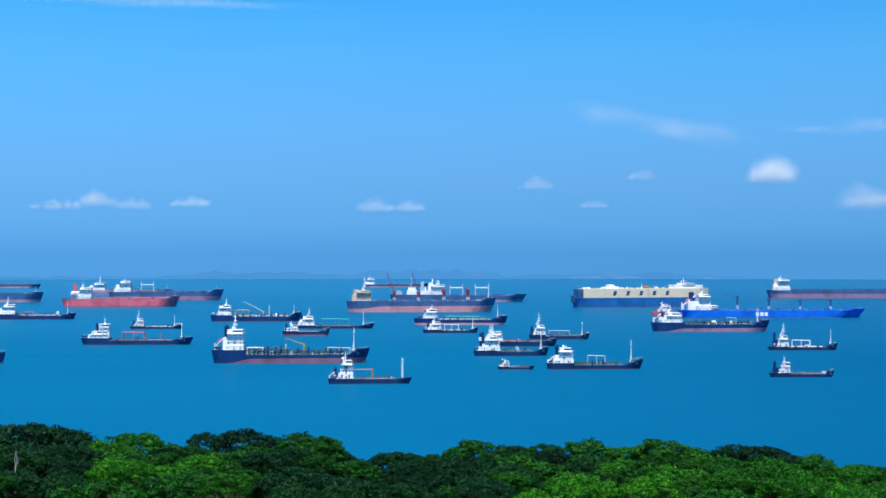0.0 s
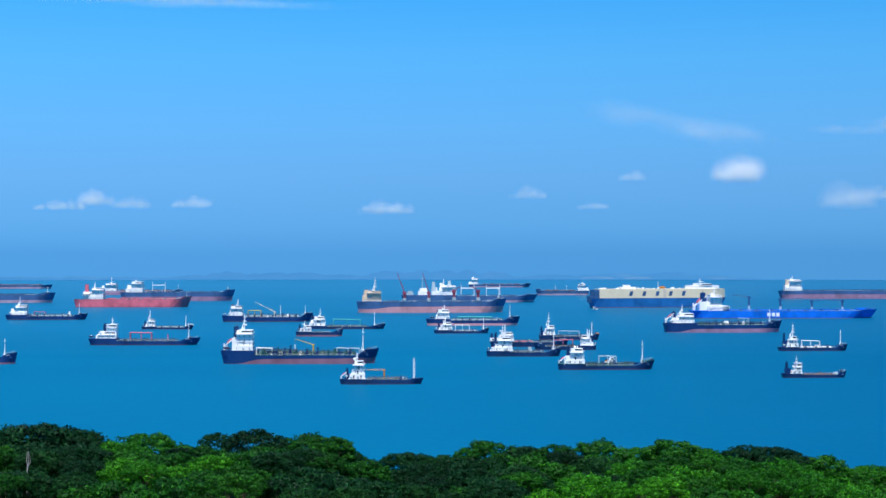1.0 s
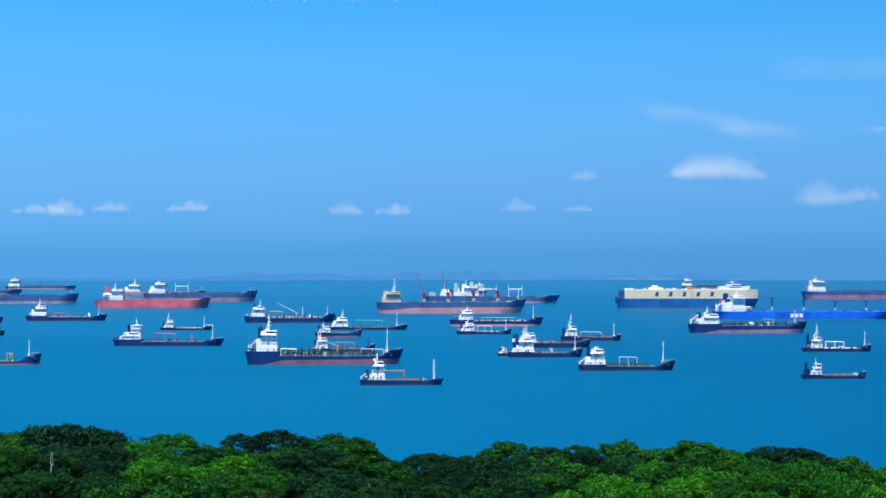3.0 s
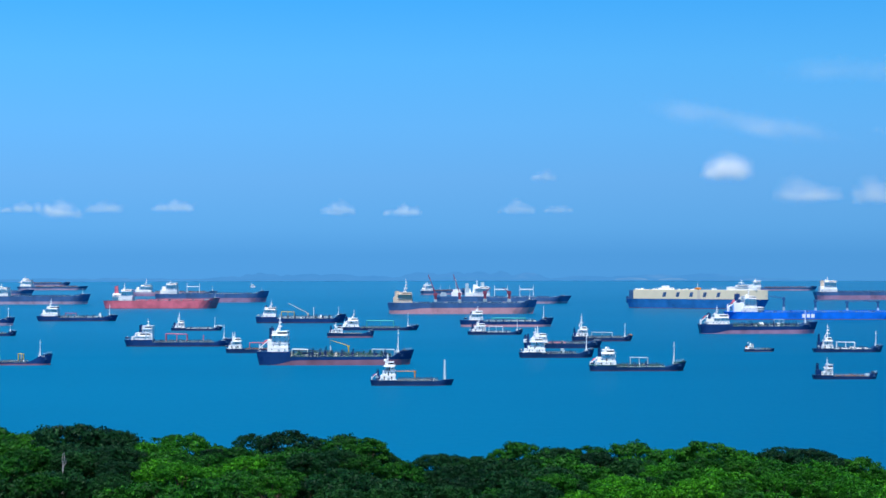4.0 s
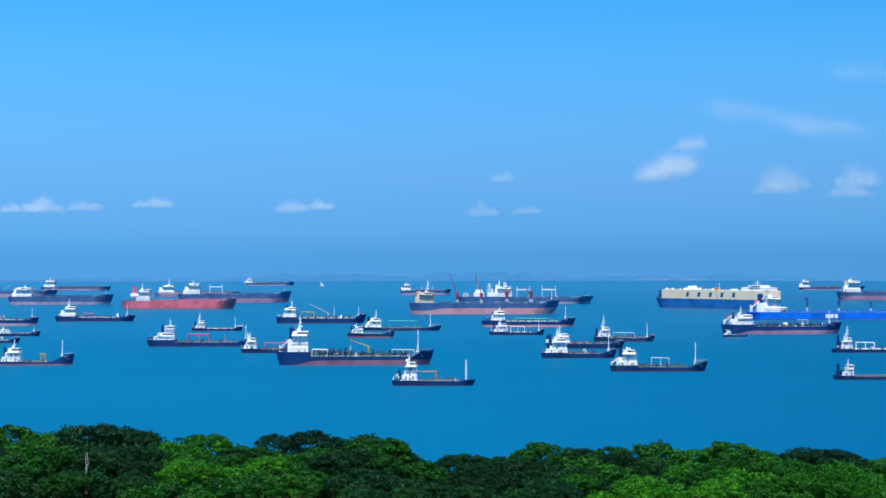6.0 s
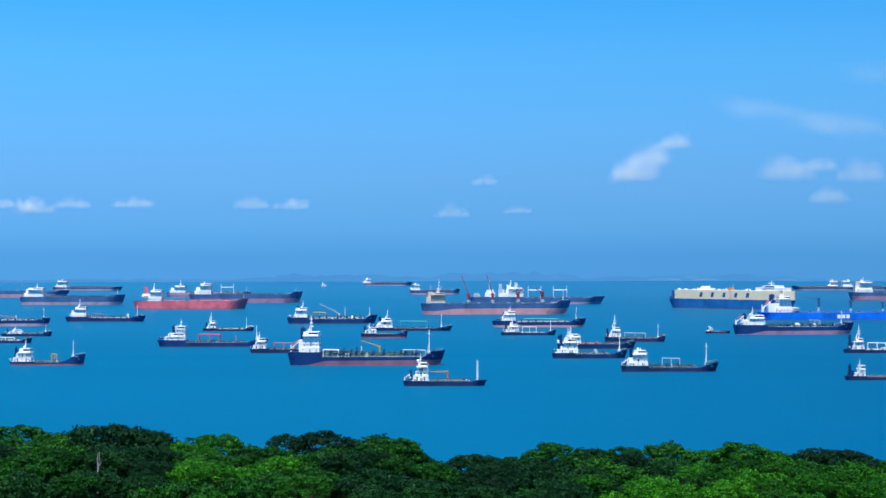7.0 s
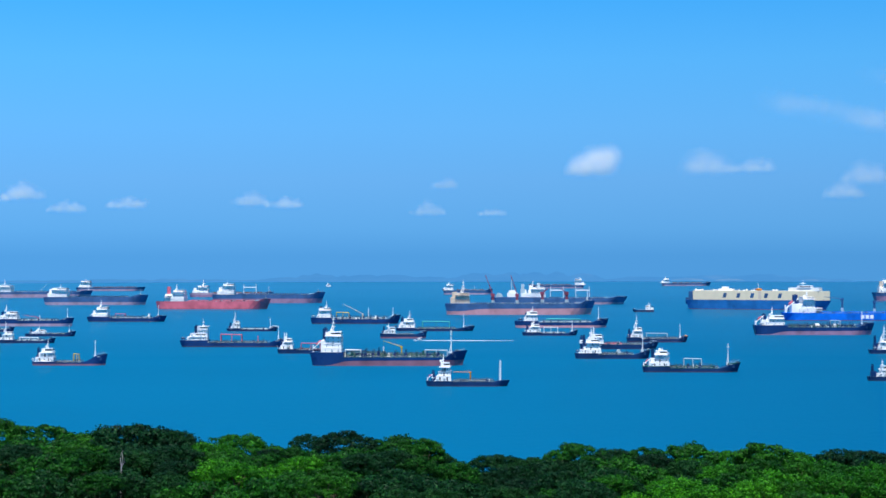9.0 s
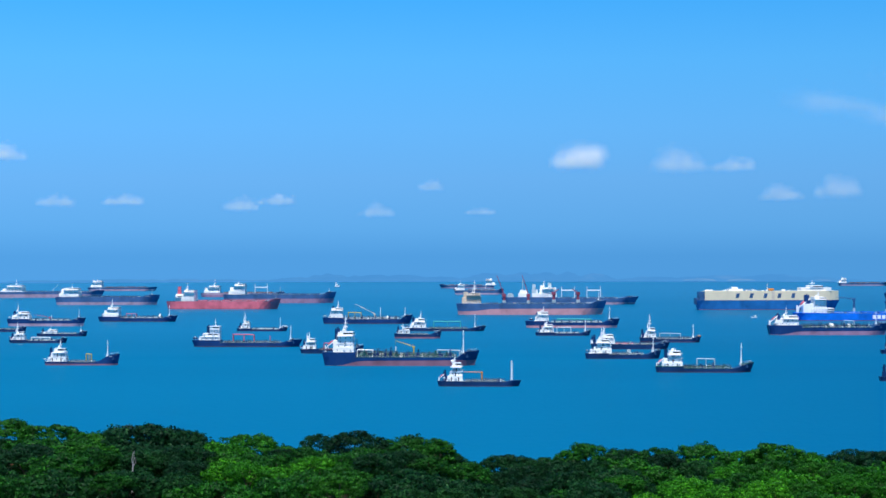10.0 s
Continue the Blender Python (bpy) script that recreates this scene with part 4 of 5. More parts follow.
ship("heavy_lift_ship", "grey cargo ship with bulky white superstructure and goal-post masts", 110.3, 2567.7, 212.8, 32, 9.6, category="cargo ship", boot=3.5, hull="navy_hazed", bottom="pink", poop=(-19.2, 11.3), fc=(76.7, 11.7), house=(-48.0, -20.9, 26.2), mast=(-41.0, 34.9), funnel=(-53.0, 22.9, "white"), gear=[("hatches", -17.4, 73.3, 4), ("post", -13.1, 27.9, "white"), ("post", 7.0, 27.9, "white"), ("bars", -13.1, 7.0, 20.9, 22.7, 1, "white"), ("post", 26.2, 27.9, "white"), ("post", 47.1, 27.9, "white"), ("bars", 26.2, 47.1, 20.9, 22.7, 1, "white"), ("stack", -97.7, -87.2, 17.2, "pale"), ("stack", -80.0, -64.0, 22.0, "white"), ("stack", -59.3, -52.3, 31.4, "pale"), ("stack", -47.1, -41.9, 29.7, "white"), ("stack", -34.9, -27.9, 33.1, "pale"), ("post", -73.3, 38.4, "pale"), ("post", -40.1, 36.6, "white")])
ship("bulk_carrier", "long grey-blue bulk carrier with rusty boot and white deckhouse", 768.4, 2759.1, 259.7, 32, 13.1, category="bulk carrier", boot=7.5, hull="navy_hazed", bottom="mauve", poop=(-93.3, 13.1), fc=(103.6, 16.2), house=(-118.6, -94.2, 31.9), mast=(-107.3, 39.4), funnel=(-115.8, 31.9, "beige"), gear=[("hatches", -90.5, 98.0, 9)])
ship("bulk_carrier", "blue and pale red bulk carrier with white deckhouse", -829.6, 3022.2, 208.6, 32, 10.3, category="bulk carrier", boot=6.2, hull="navy_hazed", bottom="pink", poop=(-47.8, 10.3), fc=(78.6, 12.8), house=(-79.6, -44.7, 22.6), mast=(-59.1, 32.9), funnel=(-81.7, 16.4, "white"), gear=[("hatches", -40.6, 76.5, 6), ("crane", 8.7, 14.4, 19.0, 24.7, "white"), ("bowmast", 96.1, 22.6, "white")])
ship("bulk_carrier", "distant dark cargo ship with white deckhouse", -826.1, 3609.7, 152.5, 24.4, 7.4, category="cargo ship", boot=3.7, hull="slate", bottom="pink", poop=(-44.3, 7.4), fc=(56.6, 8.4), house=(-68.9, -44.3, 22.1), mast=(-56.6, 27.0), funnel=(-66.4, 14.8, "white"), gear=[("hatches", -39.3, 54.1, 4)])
passing_tanker = ship("coastal_tanker", "dark coastal tanker under way with red pipe gantry", 414.4, 1294.8, 49.4, 7.9, 2.6, category="tanker", boot=0.4, hull="black", bottom="red_dark", poop=(-9.7, 3.5), fc=(15.4, 5.5), house=(-22.1, -12.4, 11.5), mast=(-17.6, 16.8), funnel=(-21.2, 9.7, "black"), gear=[("gantry", -6.2, 8.8, 7.9, "red"), ("pipes", -8.8, 14.1, 2.2, "rust"), ("bowmast", 19.4, 11.5, "grey"), ("post", -19.4, 15.9, "white")])
tug_barge = ship("tug", "small dark tug barge with white wheelhouse and orange rail", 82.6, 1067.6, 23.7, 4.7, 1.5, category="tug", boot=0.3, hull="black", bottom="rust", poop=(-3.8, 2.2), fc=(8.2, 2.4), house=(-8.9, -4.6, 5.8), mast=(-7.1, 7.3), funnel=(-9.6, 4.0, "orange"), gear=[("stack", 0.9, 10.0, 2.9, "grey")])
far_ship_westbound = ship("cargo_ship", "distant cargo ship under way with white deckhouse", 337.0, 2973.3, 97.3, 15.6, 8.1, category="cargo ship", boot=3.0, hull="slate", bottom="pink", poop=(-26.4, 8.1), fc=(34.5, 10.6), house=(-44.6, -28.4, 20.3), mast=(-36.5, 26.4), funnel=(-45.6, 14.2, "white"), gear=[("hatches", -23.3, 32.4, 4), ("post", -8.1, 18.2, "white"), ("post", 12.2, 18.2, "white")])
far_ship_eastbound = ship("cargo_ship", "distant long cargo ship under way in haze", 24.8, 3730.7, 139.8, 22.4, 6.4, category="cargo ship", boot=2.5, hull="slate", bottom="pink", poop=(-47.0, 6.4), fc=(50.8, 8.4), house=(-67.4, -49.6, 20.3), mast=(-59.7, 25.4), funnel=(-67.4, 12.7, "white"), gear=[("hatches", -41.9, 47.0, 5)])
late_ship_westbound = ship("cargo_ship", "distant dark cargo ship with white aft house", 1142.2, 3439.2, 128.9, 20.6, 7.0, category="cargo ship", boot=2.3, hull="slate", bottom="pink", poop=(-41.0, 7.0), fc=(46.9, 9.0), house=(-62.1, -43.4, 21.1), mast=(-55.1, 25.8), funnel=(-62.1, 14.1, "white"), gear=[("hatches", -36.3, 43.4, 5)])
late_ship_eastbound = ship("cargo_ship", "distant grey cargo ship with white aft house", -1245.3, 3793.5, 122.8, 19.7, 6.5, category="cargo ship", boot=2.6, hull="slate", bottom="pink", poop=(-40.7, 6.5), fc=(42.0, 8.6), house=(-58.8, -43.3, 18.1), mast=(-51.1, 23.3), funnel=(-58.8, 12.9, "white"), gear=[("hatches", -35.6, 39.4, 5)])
harbour_tug = ship("tug", "small white-housed harbour tug towing low", 553.6, 2113.2, 28.8, 6.3, 2.2, category="tug", boot=0.4, hull="black", bottom="rust", poop=(-5.8, 2.9), fc=(7.2, 3.3), house=(-11.5, -2.9, 8.7), mast=(-7.2, 13.0), funnel=(-12.3, 6.5, "white"))
harbour_launch = ship("launch", "small white harbour launch", 94.7, 2264.2, 7.5, 2.5, 1.0, category="boat", boot=0.15, hull="white", bottom="slate", fc=(0.5, 1.5), house=(-2.8, 0.0, 3.0), mast=(-1.9, 4.2))
speedboat = ship("speedboat", "fast white motor boat trailing a foamy wake", 743.0, 1417.0, 7.7, 2.3, 0.7, category="boat", boot=0.1, hull="white", bottom="slate", fc=(0.5, 1.1), house=(-2.9, 0.0, 2.4), mast=(-1.9, 3.4), gear=[("wake", 80)])
crossing_boat = ship("cabin_cruiser", "white cabin cruiser speeding ahead of a foamy wake", -900.0, 1314.0, 12.0, 3.4, 1.3, category="boat", boot=0.2, hull="white", bottom="slate", fc=(1.5, 1.9), house=(-3.2, 1.2, 3.9), mast=(-1.6, 5.6), gear=[("wake", 26)])
motor_yacht = ship("motor_yacht", "small white motor yacht", -569.3, 3599.6, 13.5, 4.1, 2.5, category="boat", boot=0.4, hull="white", bottom="slate", fc=(1.8, 3.5), house=(-5.5, 1.8, 7.4), mast=(-3.1, 11.1))


# ---- trees of the headland ----
def leaf_cloud(rng, centres, radii, outward, count, size):
    """Folded leaves on the outer shells of a crown's clumps; each leaf is two triangles."""
    which = rng.choice(len(centres), count, p=radii ** 2 / np.sum(radii ** 2))
    d = rng.normal(size=(count, 3)) + 0.4 * outward[which]
    d[:, 2] += 0.1
    d /= np.linalg.norm(d, axis=1)[:, None]
    depth = 1 - np.abs(rng.normal(0, 0.25, count)) + np.abs(rng.normal(0, 0.3, count))
    at = centres[which] + d * (radii[which] * depth)[:, None] * np.array([1.25, 1.25, 0.62])
    n = d + rng.normal(0, 0.3, (count, 3))
    n /= np.linalg.norm(n, axis=1)[:, None]
    u = np.cross(n, rng.normal(size=(count, 3)))
    u /= np.linalg.norm(u, axis=1)[:, None]
    w = np.cross(n, u)
    s = (size * rng.uniform(0.6, 1.4, count))[:, None]
    tip, heel = at + u * s, at - u * s
    l_, r_ = at + w * s * 0.48 - n * s * 0.18, at - w * s * 0.48 - n * s * 0.18
    verts = np.stack([heel, r_, tip, l_], 1).reshape(-1, 3)
    base = np.arange(count)[:, None] * 4
    faces = np.concatenate([base + [0, 1, 2], base + [0, 2, 3]], 0)
    return verts, faces


def tree(seed, leaf, spread=6.5, tall=13.0, count=7800, flat=0.62, boughs_n=17, label=""):
    """A broadleaf tree with its foot at z 0: tapered trunk, limbs, and a domed crown of boughs,
    each bough a heap of leafy clumps with shadowed gaps between. flat: the dome's height to its radius."""
    rng = np.random.default_rng(seed)
    base = tagged(new("tree"), label, "tree", "trees on the headland")
    # boughs over the dome, evenly spread with some jitter
    i = np.arange(boughs_n) + 0.5
    up = np.clip(1 - 1.12 * i / boughs_n + rng.normal(0, 0.07, boughs_n), -0.2, 1)
    turn = i * 2.39996 + rng.normal(0, 0.3, boughs_n)
    ring = np.sqrt(1 - up ** 2)
    size = spread * rng.uniform(0.24, 0.40, boughs_n)
    reach = (spread - 0.75 * size) * rng.uniform(0.82, 1.06, boughs_n)
    middle = np.array([0, 0, tall - spread * flat])
    boughs = middle + np.stack([reach * ring * np.cos(turn), reach * ring * np.sin(turn), reach * up * flat], 1)
    # clumps heaped on each bough's outer side
    per = 15
    own = np.repeat(np.arange(boughs_n), per)
    k = boughs_n * per
    away = (boughs - middle) / np.linalg.norm(boughs - middle, axis=1)[:, None]
    d = rng.normal(size=(k, 3)) + 0.7 * away[own]
    d[:, 2] += 0.25
    d /= np.linalg.norm(d, axis=1)[:, None]
    centres = boughs[own] + d * (size[own] * rng.uniform(0.7, 1.05, k))[:, None] * np.array([1.05, 1.05, 0.6])
    rad = spread * rng.uniform(0.035, 0.13, k)
    # a few shoots stand proud of the crown
    lift = (rng.uniform(0, 1, k) < 0.12) & (rad < 0.09 * spread)
    centres[lift, 2] += spread * rng.uniform(0.03, 0.12, int(lift.sum()))
    bm = bmesh.new()
    tube(bm, (0, 0, -2.5), (0, 0, tall * 0.35), 0.42, 0.3, 8)
    tube(bm, (0, 0, tall * 0.35), (0.2, 0.1, tall * 0.62), 0.3, 0.18, 8)
    trunk = part("trunk", bm, BARK, base)
    for c in boughs[::3]:
        bm = bmesh.new()
        s = Vector((0, 0, tall * rng.uniform(0.25, 0.5)))
        m = s.lerp(Vector(c), 0.55) + Vector((0, 0, -0.5))
        tube(bm, s, m, 0.16, 0.1, 5)
        tube(bm, m, Vector(c), 0.1, 0.04, 5)
        part("limb", bm, BARK, trunk)
    verts, faces = leaf_cloud(rng, centres, rad, d, count, 0.235)
    crown = new("crown", mesh_from("crown", verts, faces, leaf))
    crown.parent = base
    base["crown_top"] = float(np.percentile(verts[:, 2], 99.7))
    return base


KINDS = [tree(1, LEAVES[0], label="broadleaf tree with a dense mid-green crown"),
         tree(2, LEAVES[1], flat=0.5, label="broadleaf tree with a bright yellow-green crown"),
         tree(3, LEAVES[2], label="broadleaf tree with a dark green crown"),
         tree(4, LEAVES[1], 7.0, 12.0, flat=0.38, boughs_n=22, label="spreading tree with flat bright green foliage"),
         tree(5, LEAVES[0], 6.0, 14.0, 10000, flat=0.75, label="tall broadleaf tree with a rounded green crown"),
         tree(6, LEAVES[2], 6.8, 13.0, 11500, flat=0.5, boughs_n=24, label="shadowy broadleaf tree with deep green leaves")]
TALL = [k["crown_top"] for k in KINDS]
used = set()


def plant(kind, x, y, top, wide, turn):
    """Set a tree with its crown's top at that height and its crown about that wide."""
    s = wide / 13.0
    m = pose(x, y, top - TALL[kind] * s, 0, 0, turn)
    if kind in used:
        ob = copy_thing(KINDS[kind], m)
    else:
        ob = KINDS[kind]
        ob.matrix_basis = m
        used.add(kind)
    ob.scale = (s, s, s)


# the skyline of the wood: bearing across, crown top, crown width, kind
SKYLINE = [(-112.1, 373, 38.1, 12.9, 0), (-101.6, 375, 36.7, 18.7, 4), (-93.2, 376, 34.6, 12.9, 0), (-80.7, 377, 36.3, 24.6, 5), (-71.0, 375, 35.3, 11.5, 2), (-58.1, 377, 34.1, 16.6, 1), (-61.5, 366, 33.7, 12.6, 3), (-47.8, 372, 32.2, 12.8, 0), (-41.0, 377, 34.4, 7.9, 2), (-32.1, 374, 35.4, 15.0, 2), (-21.4, 377, 34.0, 16.6, 0), (-14.9, 367, 34.6, 12.0, 4), (-11.2, 372, 30.8, 7.8, 2), (-5.8, 369, 27.5, 8.5, 2), (2.4, 373, 30.1, 12.1, 5)]
SKYLINE += [(10.7, 373, 29.6, 12.1, 2), (19.3, 366, 33.7, 13.3, 0), (27.6, 369, 31.8, 11.3, 5), (34.6, 369, 32.2, 10.6, 4), (46.3, 377, 32.2, 16.6, 0), (54.4, 375, 30.9, 9.3, 1), (61.5, 368, 33.3, 16.2, 4), (70.1, 376, 30.6, 8.6, 1), (77.2, 368, 32.2, 10.6, 2), (85.4, 373, 31.1, 12.1, 5), (89.9, 368, 29.7, 9.1, 5), (94.6, 366, 30.1, 10.5, 0), (102.4, 376, 25.9, 9.4, 2), (106.3, 369, 27.5, 10.6, 1), (112.6, 369, 26.8, 10.6, 0)]
wood = random.Random(12)
for x, y, top, wide, kind in SKYLINE:
    plant(kind, x, y, top, wide, wood.uniform(0, 360))


def canopy(x):
    """The height of the skyline's crowns near x."""
    near = sorted(SKYLINE, key=lambda s: abs(s[0] - x))[:3]
    return sum(s[2] for s in near) / 3


def stand(x, y):
    """Kinds fitted to the view by bearing: bright and shadowy groves side by side."""
    u = x + 5 * noise.noise((x * 0.1, y * 0.05, 2))
    if u < -78:
        return (0, 0, 4, 2, 5)
    if u < -60:
        return (2, 5, 5, 0) if y > 335 else (0, 4, 2, 3)
    if u < -46:
        return (1, 3, 3, 0) if y > 335 else (1, 0, 4)
    if u < -26:
        return (0, 4, 0, 2, 1) if y > 345 else (0, 4, 2, 0)
    if u < 22:
        return (2, 2, 5, 5, 0)
    if u < 60:
        return (1, 3, 0, 1, 4) if y < 345 or u > 40 else (0, 4, 5)
    return (0, 4, 0, 5, 1) if u < 76 else (1, 3, 3, 4, 0)


for y, drop, gap in ((368, 2.2, 8.0), (361, 1.7, 7.0), (350, 1.9, 8.5), (338, 2.2, 10.5), (326, 2.3, 10.5)):
    x = -0.32 * y + wood.uniform(-4, 2)
    while x < 0.32 * y:
        top = 0.85 * canopy(x * 370 / y) + 0.15 * 33 - drop + wood.uniform(-1.8, 1.1)
        if abs(x / y + 105.5 / 352) < 0.012 and y < 362:
            top -= 2.4
        plant(wood.choice(stand(x * 330 / y, y)), x, y + wood.uniform(-5, 5), top, wood.choice((8.5, 10, 11.5, 13, 15, 18)), wood.uniform(0, 360))
        x += gap * wood.uniform(0.7, 1.3)


def bare_tree(x, y, top):
    """A dead tree: pale forked stems without leaves."""
    base = tagged(new("dead_tree"), "dead pale grey tree with bare forked stems", "tree")
    z = ground_height(x, y)
    base.matrix_basis = pose(x, y, z)
    h, r = top - z, random.Random(3)
    fork = h - 3.4
    bm = bmesh.new()
    tube(bm, (0, 0, -1), (0.1, 0, fork), 0.26, 0.14, 7)
    trunk = part("trunk", bm, PALE_WOOD, base)
    for bend, dx, up in ((-0.15, 0.15, 3.2), (0.3, 0.35, 3.4), (0.6, 0.8, 2.1)):
        bm = bmesh.new()
        mid = Vector((0.1 + bend, r.uniform(-0.3, 0.3), fork + 0.5 * up))
        tube(bm, (0.1, 0, fork - 0.1), mid, 0.08, 0.06, 6)
        tube(bm, mid, (dx, r.uniform(-0.4, 0.4), fork + up), 0.06, 0.03, 6)
        part("bare_branch", bm, PALE_WOOD, trunk)


def hill_house(x, y, ridge):
    """A small house among the trees: white walls, a red tiled hip roof."""
    base = tagged(new("house"), "small white house with red tiled roof among trees", "house")
    z = ground_height(x, y)
    base.matrix_basis = pose(x, y, z, 0, 0, 12)
    h = ridge - z - 2.2
    bm = bmesh.new()
    box(bm, -5, 5, -3.5, 3.5, -1, h)
    wall = part("wall", bm, PAINT["white"], base, "white rendered wall")
    bm = bmesh.new()
    v = [bm.verts.new(p) for p in ((-5.8, -4.3, h), (5.8, -4.3, h), (5.8, 4.3, h), (-5.8, 4.3, h), (-2.5, 0, h + 2.2), (2.5, 0, h + 2.2))]
    for f in ((0, 1, 5, 4), (2, 3, 4, 5), (1, 2, 5), (3, 0, 4), (3, 2, 1, 0)):
        bm.faces.new([v[i] for i in f])
    roof = part("roof", bm, PAINT["rust"], base, "red clay tiled hip roof")
    for i in range(7):
        bm = bmesh.new()
        u = (i + 0.5) / 7
        tube(bm, (-5.8 + 3.3 * u, -4.3 + 4.3 * u, h + 2.2 * u + 0.03), (5.8 - 3.3 * u, -4.3 + 4.3 * u, h + 2.2 * u + 0.03), 0.09, sides=5)
        part("tile_course", bm, PAINT["rust"], roof)
    for wx in (-3, 0, 3):
        bm = bmesh.new()
        box(bm, wx - 0.6, wx + 0.6, -3.56, -3.45, h - 2.3, h - 0.9)
        part("window", bm, GLASS, wall, "dark window")


PALE_WOOD = paint("weathered_wood", (0.4, 0.38, 0.4), 0.1, 0.9)
bare_tree(-77.2, 346, 34.1)
hill_house(-110.5, 352, 32.2)


# ---- clouds ----
def at_bearing(az, el, dist):
    """A pose that far off, at a bearing clockwise from the middle of the pan and an elevation, in degrees."""
    a, e = radians(az), radians(el)
    return pose(dist * math.sin(a), dist * math.cos(a), EYE + dist * math.tan(e), 0, 0, -az)


def cloud(label, wide, high, seed, thick=1.0, grain=0.5, heap=0.0, category="cumulus cloud"):
    """A puffy cloud of drifting droplet flakes: heaped round lumps on a soft flat base, dense within and ragged outside.
    heap: where along its width the tallest lump stands, -1 to 1."""
    rng = np.random.default_rng(seed)
    lumps = 16
    u = np.linspace(-0.92, 0.92, lumps) + rng.normal(0, 0.06, lumps)
    grow = np.clip(1 - ((u - heap) / (1 + abs(heap))) ** 2, 0.05, 1) * rng.uniform(0.45, 1.1, lumps)
    tops = high * (0.2 + 0.8 * grow)
    cx, cz, rad = [], [], []
    for x, top in zip(u * 0.5 * wide, tops):
        r = min(0.3 * high, 0.45 * top) * rng.uniform(0.8, 1.1)
        for z in np.arange(0.5 * r, top - 0.6 * r, 0.8 * r):
            cx.append(x + rng.normal(0, 0.3) * r)
            cz.append(z)
            rad.append(r * (1.05 - 0.3 * z / high))
    cx, cz, rad = np.array(cx), np.array(cz) - 0.5 * high, np.array(rad)
    cy = rng.uniform(-0.4, 0.4, len(cx)) * high
    count = int(thick * 1.3 * wide * high / grain ** 2)
    which = rng.choice(len(cx), count, p=rad ** 2 / np.sum(rad ** 2))
    d = rng.normal(size=(count, 3))
    d /= np.linalg.norm(d, axis=1)[:, None]
    far = rng.uniform(0, 1, count) ** 0.45 + np.abs(rng.normal(0, 0.3, count))
    at = np.stack([cx[which], cy[which], cz[which]], 1) + d * (rad[which] * far)[:, None]
    floor_z = -0.45 * high + rng.normal(0, 0.1, count) * high
    low = at[:, 2] < floor_z
    at[low, 2] = floor_z[low] - (at[low, 2] - floor_z[low]) * 0.8
    ob = new("cloud", flakes("cloud", at[:, None, :] + rng.normal(size=(count, 3, 3)) * grain * 0.75, CLOUD))
    return tagged(ob, label, category, "fair-weather clouds", "stuff")


def wisp(label, wide, high, seed, slope, count, grain=0.5):
    """Thin high cloud in streaks."""
    rng = np.random.default_rng(seed)
    k = 14
    sx, sl = rng.uniform(-0.4, 0.4, k) * wide, rng.uniform(0.12, 0.3, k) * wide
    sz = rng.normal(0, 0.16, k) * high
    which = rng.integers(0, k, count)
    u = rng.normal(0, 0.5, count)
    x = sx[which] + u * sl[which]
    z = sz[which] + slope * x + rng.normal(0, 0.1, count) * high
    at = np.stack([x, rng.uniform(-20, 20, count), z], 1)
    ob = new("wispy_cloud", flakes("wispy_cloud", at[:, None, :] + rng.normal(size=(count, 3, 3)) * grain * 0.75, CLOUD))
    return tagged(ob, label, "cirrus cloud", "high thin clouds", "stuff")


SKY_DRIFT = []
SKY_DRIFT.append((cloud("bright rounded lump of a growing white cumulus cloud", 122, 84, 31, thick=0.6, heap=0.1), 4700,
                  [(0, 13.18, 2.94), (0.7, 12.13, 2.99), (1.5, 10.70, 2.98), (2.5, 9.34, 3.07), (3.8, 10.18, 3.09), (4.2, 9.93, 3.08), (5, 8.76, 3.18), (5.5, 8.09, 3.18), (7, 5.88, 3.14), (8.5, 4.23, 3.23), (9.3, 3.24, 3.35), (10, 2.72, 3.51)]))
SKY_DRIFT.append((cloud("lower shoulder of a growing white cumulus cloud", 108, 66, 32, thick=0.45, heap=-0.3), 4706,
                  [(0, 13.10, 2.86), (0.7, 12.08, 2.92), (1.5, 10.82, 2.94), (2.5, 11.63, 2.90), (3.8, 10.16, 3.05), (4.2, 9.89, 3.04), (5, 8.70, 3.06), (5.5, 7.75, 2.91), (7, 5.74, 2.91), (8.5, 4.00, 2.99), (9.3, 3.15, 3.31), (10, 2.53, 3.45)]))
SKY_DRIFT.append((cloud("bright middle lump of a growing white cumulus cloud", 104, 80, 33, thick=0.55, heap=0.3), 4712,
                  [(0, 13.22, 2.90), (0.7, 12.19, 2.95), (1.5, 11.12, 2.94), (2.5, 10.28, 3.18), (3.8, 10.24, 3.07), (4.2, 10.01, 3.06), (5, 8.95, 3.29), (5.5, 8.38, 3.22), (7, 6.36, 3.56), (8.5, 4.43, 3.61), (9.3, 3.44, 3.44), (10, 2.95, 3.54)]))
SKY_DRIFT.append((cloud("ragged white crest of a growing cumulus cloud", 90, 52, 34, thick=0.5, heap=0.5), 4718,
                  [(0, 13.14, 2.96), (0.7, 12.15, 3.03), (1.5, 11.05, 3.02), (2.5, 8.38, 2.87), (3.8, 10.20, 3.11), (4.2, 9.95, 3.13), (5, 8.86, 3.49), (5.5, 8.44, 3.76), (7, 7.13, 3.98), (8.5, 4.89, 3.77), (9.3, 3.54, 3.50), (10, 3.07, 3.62)]))
